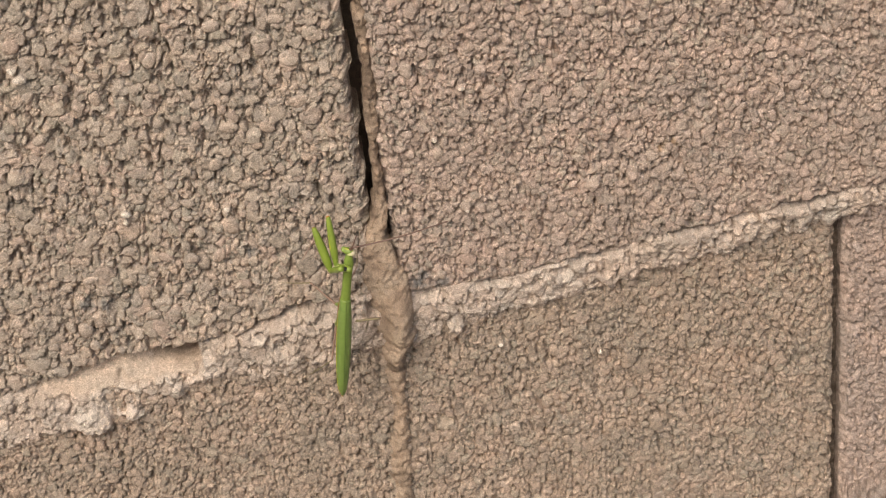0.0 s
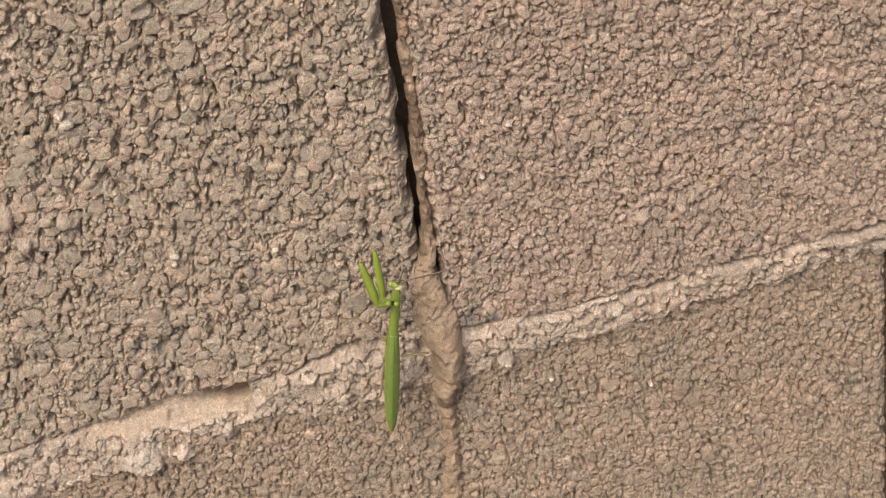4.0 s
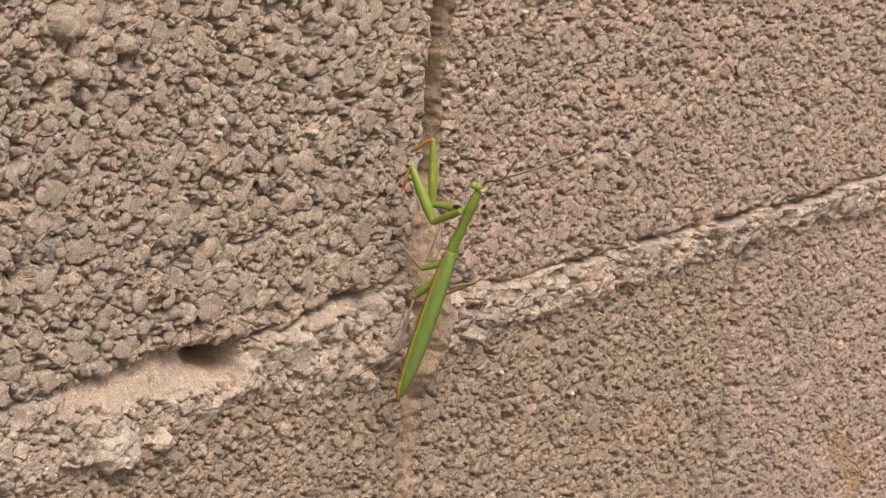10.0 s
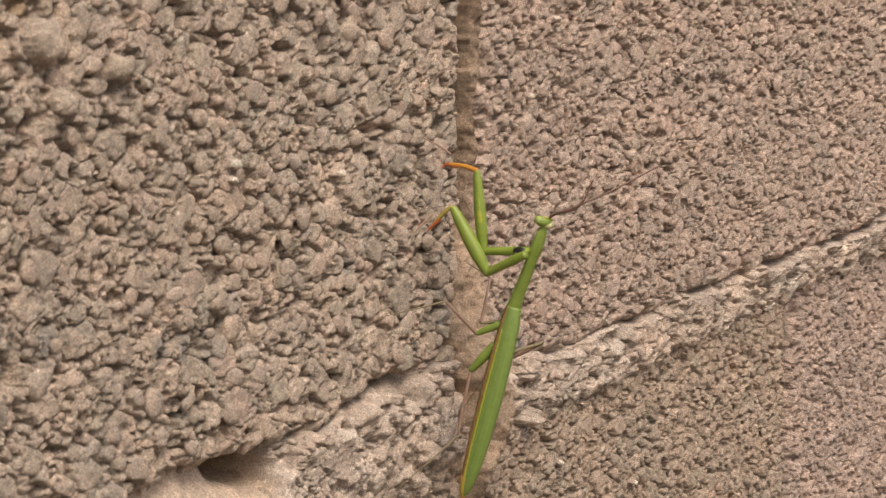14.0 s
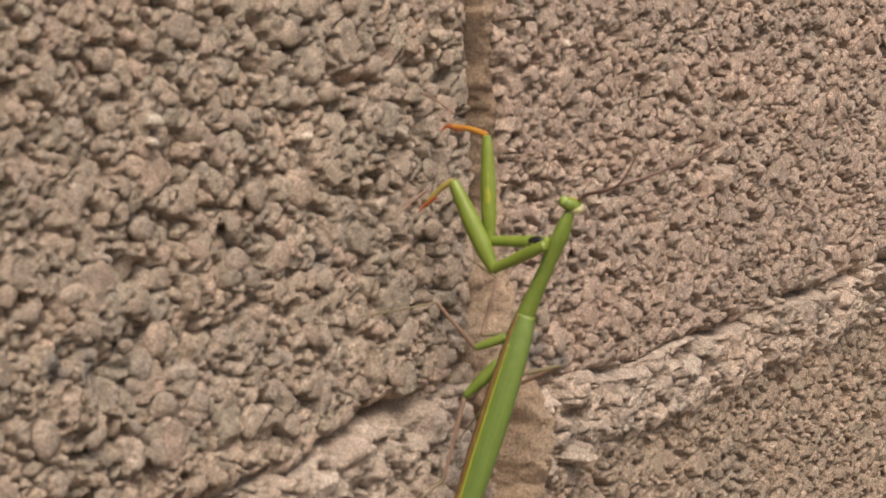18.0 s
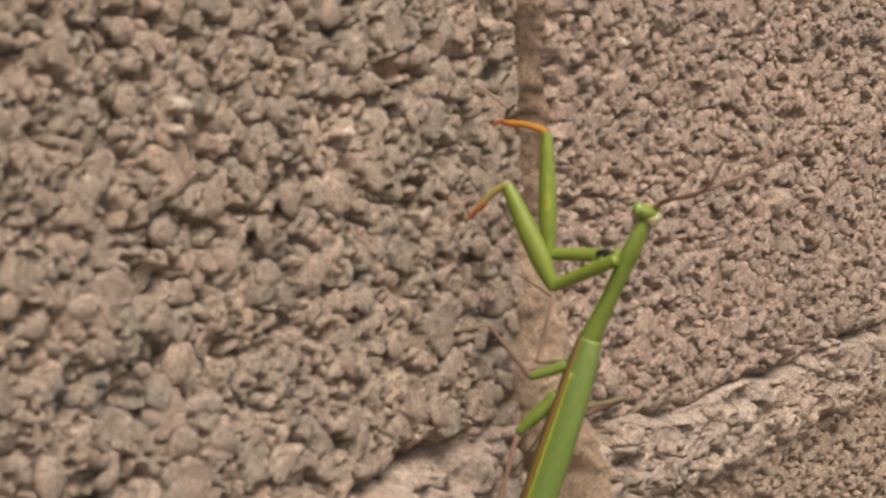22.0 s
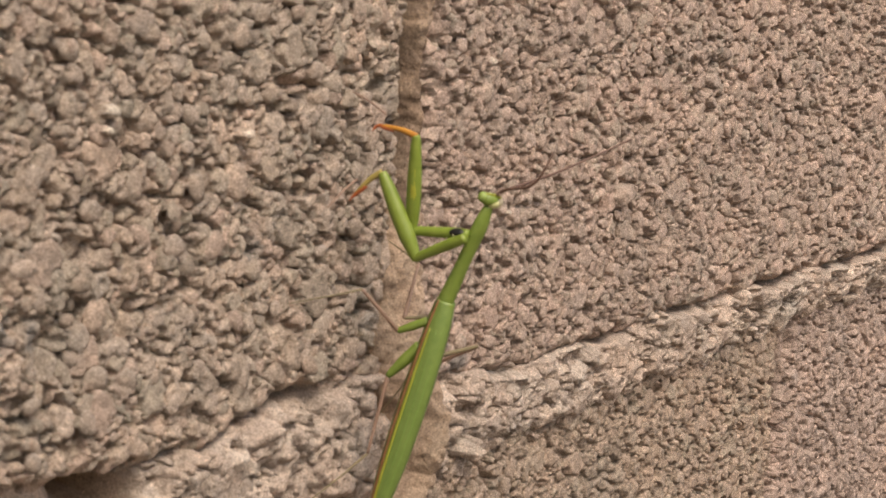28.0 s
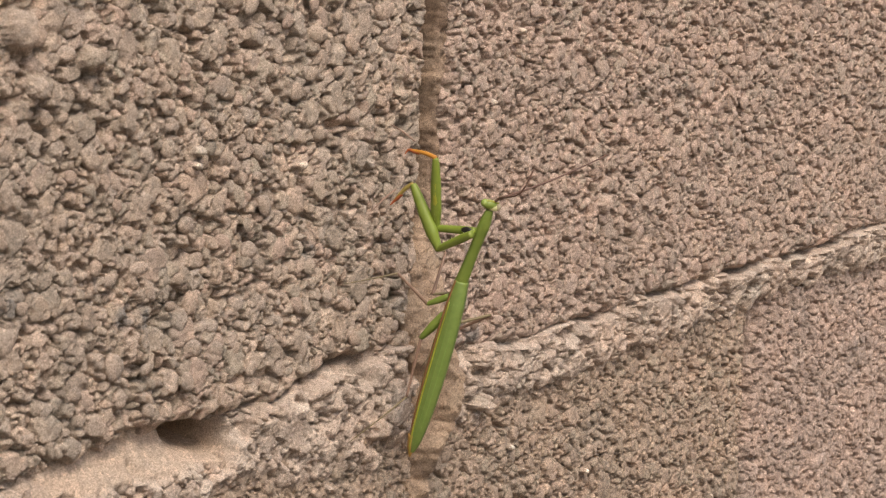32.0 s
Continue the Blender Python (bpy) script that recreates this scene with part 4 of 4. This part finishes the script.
# ---- single stones that stand proud of the faces ----
def stone_shapes(mat, count, seed, size):
    """A few broken stones of that half width, flat on the face side, each with a tone of its own."""
    rnd, shapes = random.Random(seed), []
    for k in range(count):
        bm = bmesh.new()
        bmesh.ops.create_icosphere(bm, subdivisions=2, radius=1)
        cuts = [(Vector((rnd.uniform(-1, 1), rnd.uniform(-0.6, 0.1), rnd.uniform(-1, 1))).normalized(), rnd.uniform(0.62, 0.9)) for _ in range(7)]
        shift = Vector((rnd.uniform(0, 90), rnd.uniform(0, 90), rnd.uniform(0, 90)))
        for v in bm.verts:
            v.co *= 1 + 0.16 * noise.noise(v.co * 1.4 + shift)
            for n, far in cuts:
                over = v.co.dot(n) - far
                if over > 0:
                    v.co -= n * over * 0.8
            v.co.y = max(v.co.y, -0.62) * 0.42 + 0.10 * noise.noise(v.co * 3.1 + shift)
            v.co *= size
        me = bpy.data.meshes.new("stone")
        for f in bm.faces:
            f.smooth = True
        bm.to_mesh(me)
        bm.free()
        me.attributes.new("grain", "FLOAT", "POINT").data.foreach_set("value", [(0.25 + 0.70 * k / (count - 1))] * len(me.vertices))
        me.materials.append(mat)
        shapes.append(me)
    return shapes


def set_stones(parent, mat, count, seed, x0, x1, bottom, top, small, large, face):
    """Stones let into a block's face between two heights, apart from one another."""
    size = 0.5 * (small + large)
    rnd, shapes, placed = random.Random(seed), stone_shapes(mat, 8, seed, size), []
    for _ in range(count * 12):
        if len(placed) == count:
            break
        x = rnd.uniform(x0, x1)
        z, r = rnd.uniform(float(bottom(x)), top), small + (large - small) * rnd.random() ** 2
        if any((x - a) ** 2 + (z - b) ** 2 < (1.15 * (r + c)) ** 2 for a, b, c in placed):
            continue
        placed.append((x, z, r))
        ob = new("stone", rnd.choice(shapes))
        ob.parent = parent
        ob.matrix_local = pose(x, face(x) + 0.26 * r - rnd.uniform(-0.0002, 0.0005), z, rnd.uniform(-7, 7), rnd.uniform(0, 360), rnd.uniform(-7, 7)) @ Matrix.Diagonal((r / size, r / size, r / size * rnd.uniform(0.66, 0.95), 1))


set_stones(upper_left, M_LEFT, 130, 61, -0.180, -0.014, lambda x: bed_left(x) + 0.007, 0.150, 0.0024, 0.0052, lambda x: 0.0012)
set_stones(upper_right, M_RIGHT, 100, 62, 0.007, 0.190, lambda x: bed_right(x) + 0.006, 0.140, 0.0017, 0.0032, lambda x: 0.0009)
set_stones(lower, M_LOW, 70, 63, -0.150, 0.190, lambda x: -0.120, -0.050, 0.0016, 0.0029, lambda x: 0.0009 + set_back(x))


# ---- what moves ----
def turned(axis_degrees):
    v = Vector(axis_degrees)
    return Matrix.Rotation(radians(v.length), 4, v.normalized()) if v.length > 1e-6 else Matrix.Identity(4)


def motions():
    # the whole body sways on its feet: seconds, shift in metres, turn in degrees about x, y, z
    sway = [
        (0.0, 0.0014, 0.0013, 0.0019, -9.46, 1.03, 1.35), (3.0, 0.0003, 0.0022, 0.0029, -9.99, 0.81, 1.38), (6.0, 0.0018, 0.0020, 0.0034, -10.88, 1.72, 1.69),
        (8.0, 0.0019, -0.0013, -0.0026, 1.56, -1.44, -0.92), (9.0, 0.0016, -0.0015, -0.0010, -1.60, 0.60, -0.40), (10.0, 0.0012, -0.0020, -0.0017, -0.42, 0.09, -3.20),
        (12.0, 0.0008, -0.0014, -0.0013, 0.60, -0.53, -4.24), (14.0, 0.0010, -0.0009, -0.0007, -0.46, -1.13, -1.87), (17.5, -0.0021, 0.0014, -0.0024, 2.77, 2.94, 1.16),
        (19.0, -0.0017, 0.0018, -0.0015, 3.10, 0.86, 0.50), (20.0, -0.0018, 0.0014, -0.0018, 3.62, 0.79, 0.73), (22.0, -0.0016, 0.0024, -0.0013, 3.69, 1.25, 0.73),
        (23.0, -0.0022, 0.0033, -0.0028, 4.60, 1.10, 2.40), (25.0, -0.0010, 0.0013, -0.0008, 2.03, 1.97, 0.55), (26.0, -0.0011, 0.0010, -0.0010, 3.34, 0.92, 2.56),
        (29.0, 0.0003, -0.0001, 0.0031, -0.35, -3.03, -0.97), (30.5, 0.0013, -0.0006, 0.0032, -0.08, -1.87, -1.16), (32.0, 0.0015, -0.0002, 0.0038, 1.73, -3.76, -4.81),
    ]
    pivot = Vector((-0.025, -0.028, 0.015))
    rows = []
    for t, x, y, z, a, b, c in sway:
        rows.append((t, Matrix.Translation(pivot + Vector((x, y, z))) @ turned((a, b, c)) @ Matrix.Translation(-pivot) @ Matrix.Translation(BASE)))
    walk(mantis, rows)
    # seconds; how close the fore body lies to the wall; how far the shins are folded against the thighs; how far the thighs lean over at the end
    acts = [(0.0, 1.0, 1.0, 0.0), (3.0, 1.0, 1.0, 0.0), (6.0, 1.0, 1.0, 0.0), (6.6, 0.9, 0.95, 0.0), (7.4, 0.25, 0.86, 0.0), (8.0, 0.0, 0.78, 0.0), (9.0, 0.0, 0.62, 0.0), (10.0, 0.0, 0.42, 0.0),
            (11.0, 0.0, 0.25, 0.0), (12.0, 0.0, 0.06, 0.0), (13.0, 0.0, 0.0, 0.0), (26.5, 0.0, 0.0, 0.0), (28.5, 0.0, 0.0, 1.0), (32.0, 0.0, 0.0, 1.0)]
    none = Matrix.Identity(3).to_quaternion()
    bowed = (J["head"] - J["waist"]).rotation_difference(Vector((-0.0206, -0.0346, 0.0431)) - J["waist"])
    walk(moving["pronotum"], [(t, none.slerp(bowed, k).to_matrix().to_4x4()) for t, k, fold, over in acts])
    # each grasping leg: its joints, the elbow and the thigh's line at first, the knee at the end
    for side, shoulder, elbow, knee, claw, first, line, last in (
            ("-1", "shN", "elN", "knN", "clN", (-0.0288, -0.0258, 0.0309), (-0.0047, 0.0005, 0.0213), (-0.0312, -0.0127, 0.0472)),
            ("1", "shF", "elF", "knF", "clF", (-0.0262, -0.0259, 0.0332), (-0.0007, -0.0001, 0.0234), (-0.0315, -0.0228, 0.0558))):
        sh, el, kn = J[shoulder], J[elbow], J[knee]
        shut = (J[claw] - kn).rotation_difference(el - kn + Vector((-0.002, 0.004, 0)))
        lean_first, lean_last = (kn - el).rotation_difference(Vector(line)), (kn - el).rotation_difference(Vector(last) - el)
        hip, thigh, shin = [], [], []
        for t, k, fold, over in acts:
            at_ = el.lerp(Vector(first), k)
            q = none.slerp(lean_first, k) @ none.slerp(lean_last, over)
            reach = none.slerp(bowed, k) @ (sh - J["waist"]) + J["waist"] - at_
            hip.append((t, Matrix.Translation(at_ - BASE) @ (sh - el).rotation_difference(reach).to_matrix().to_4x4()))
            thigh.append((t, Matrix.Translation(at_ - BASE) @ q.to_matrix().to_4x4() @ Matrix.Translation(BASE - el)))
            shin.append((t, Matrix.Translation(at_ - BASE + q @ (kn - el)) @ (none.slerp(lean_first, k) @ none.slerp(shut, fold)).to_matrix().to_4x4()))
        walk(moving["coxa" + side], hip)
        walk(moving["femur" + side], thigh)
        walk(moving["tibia" + side], shin)


motions()
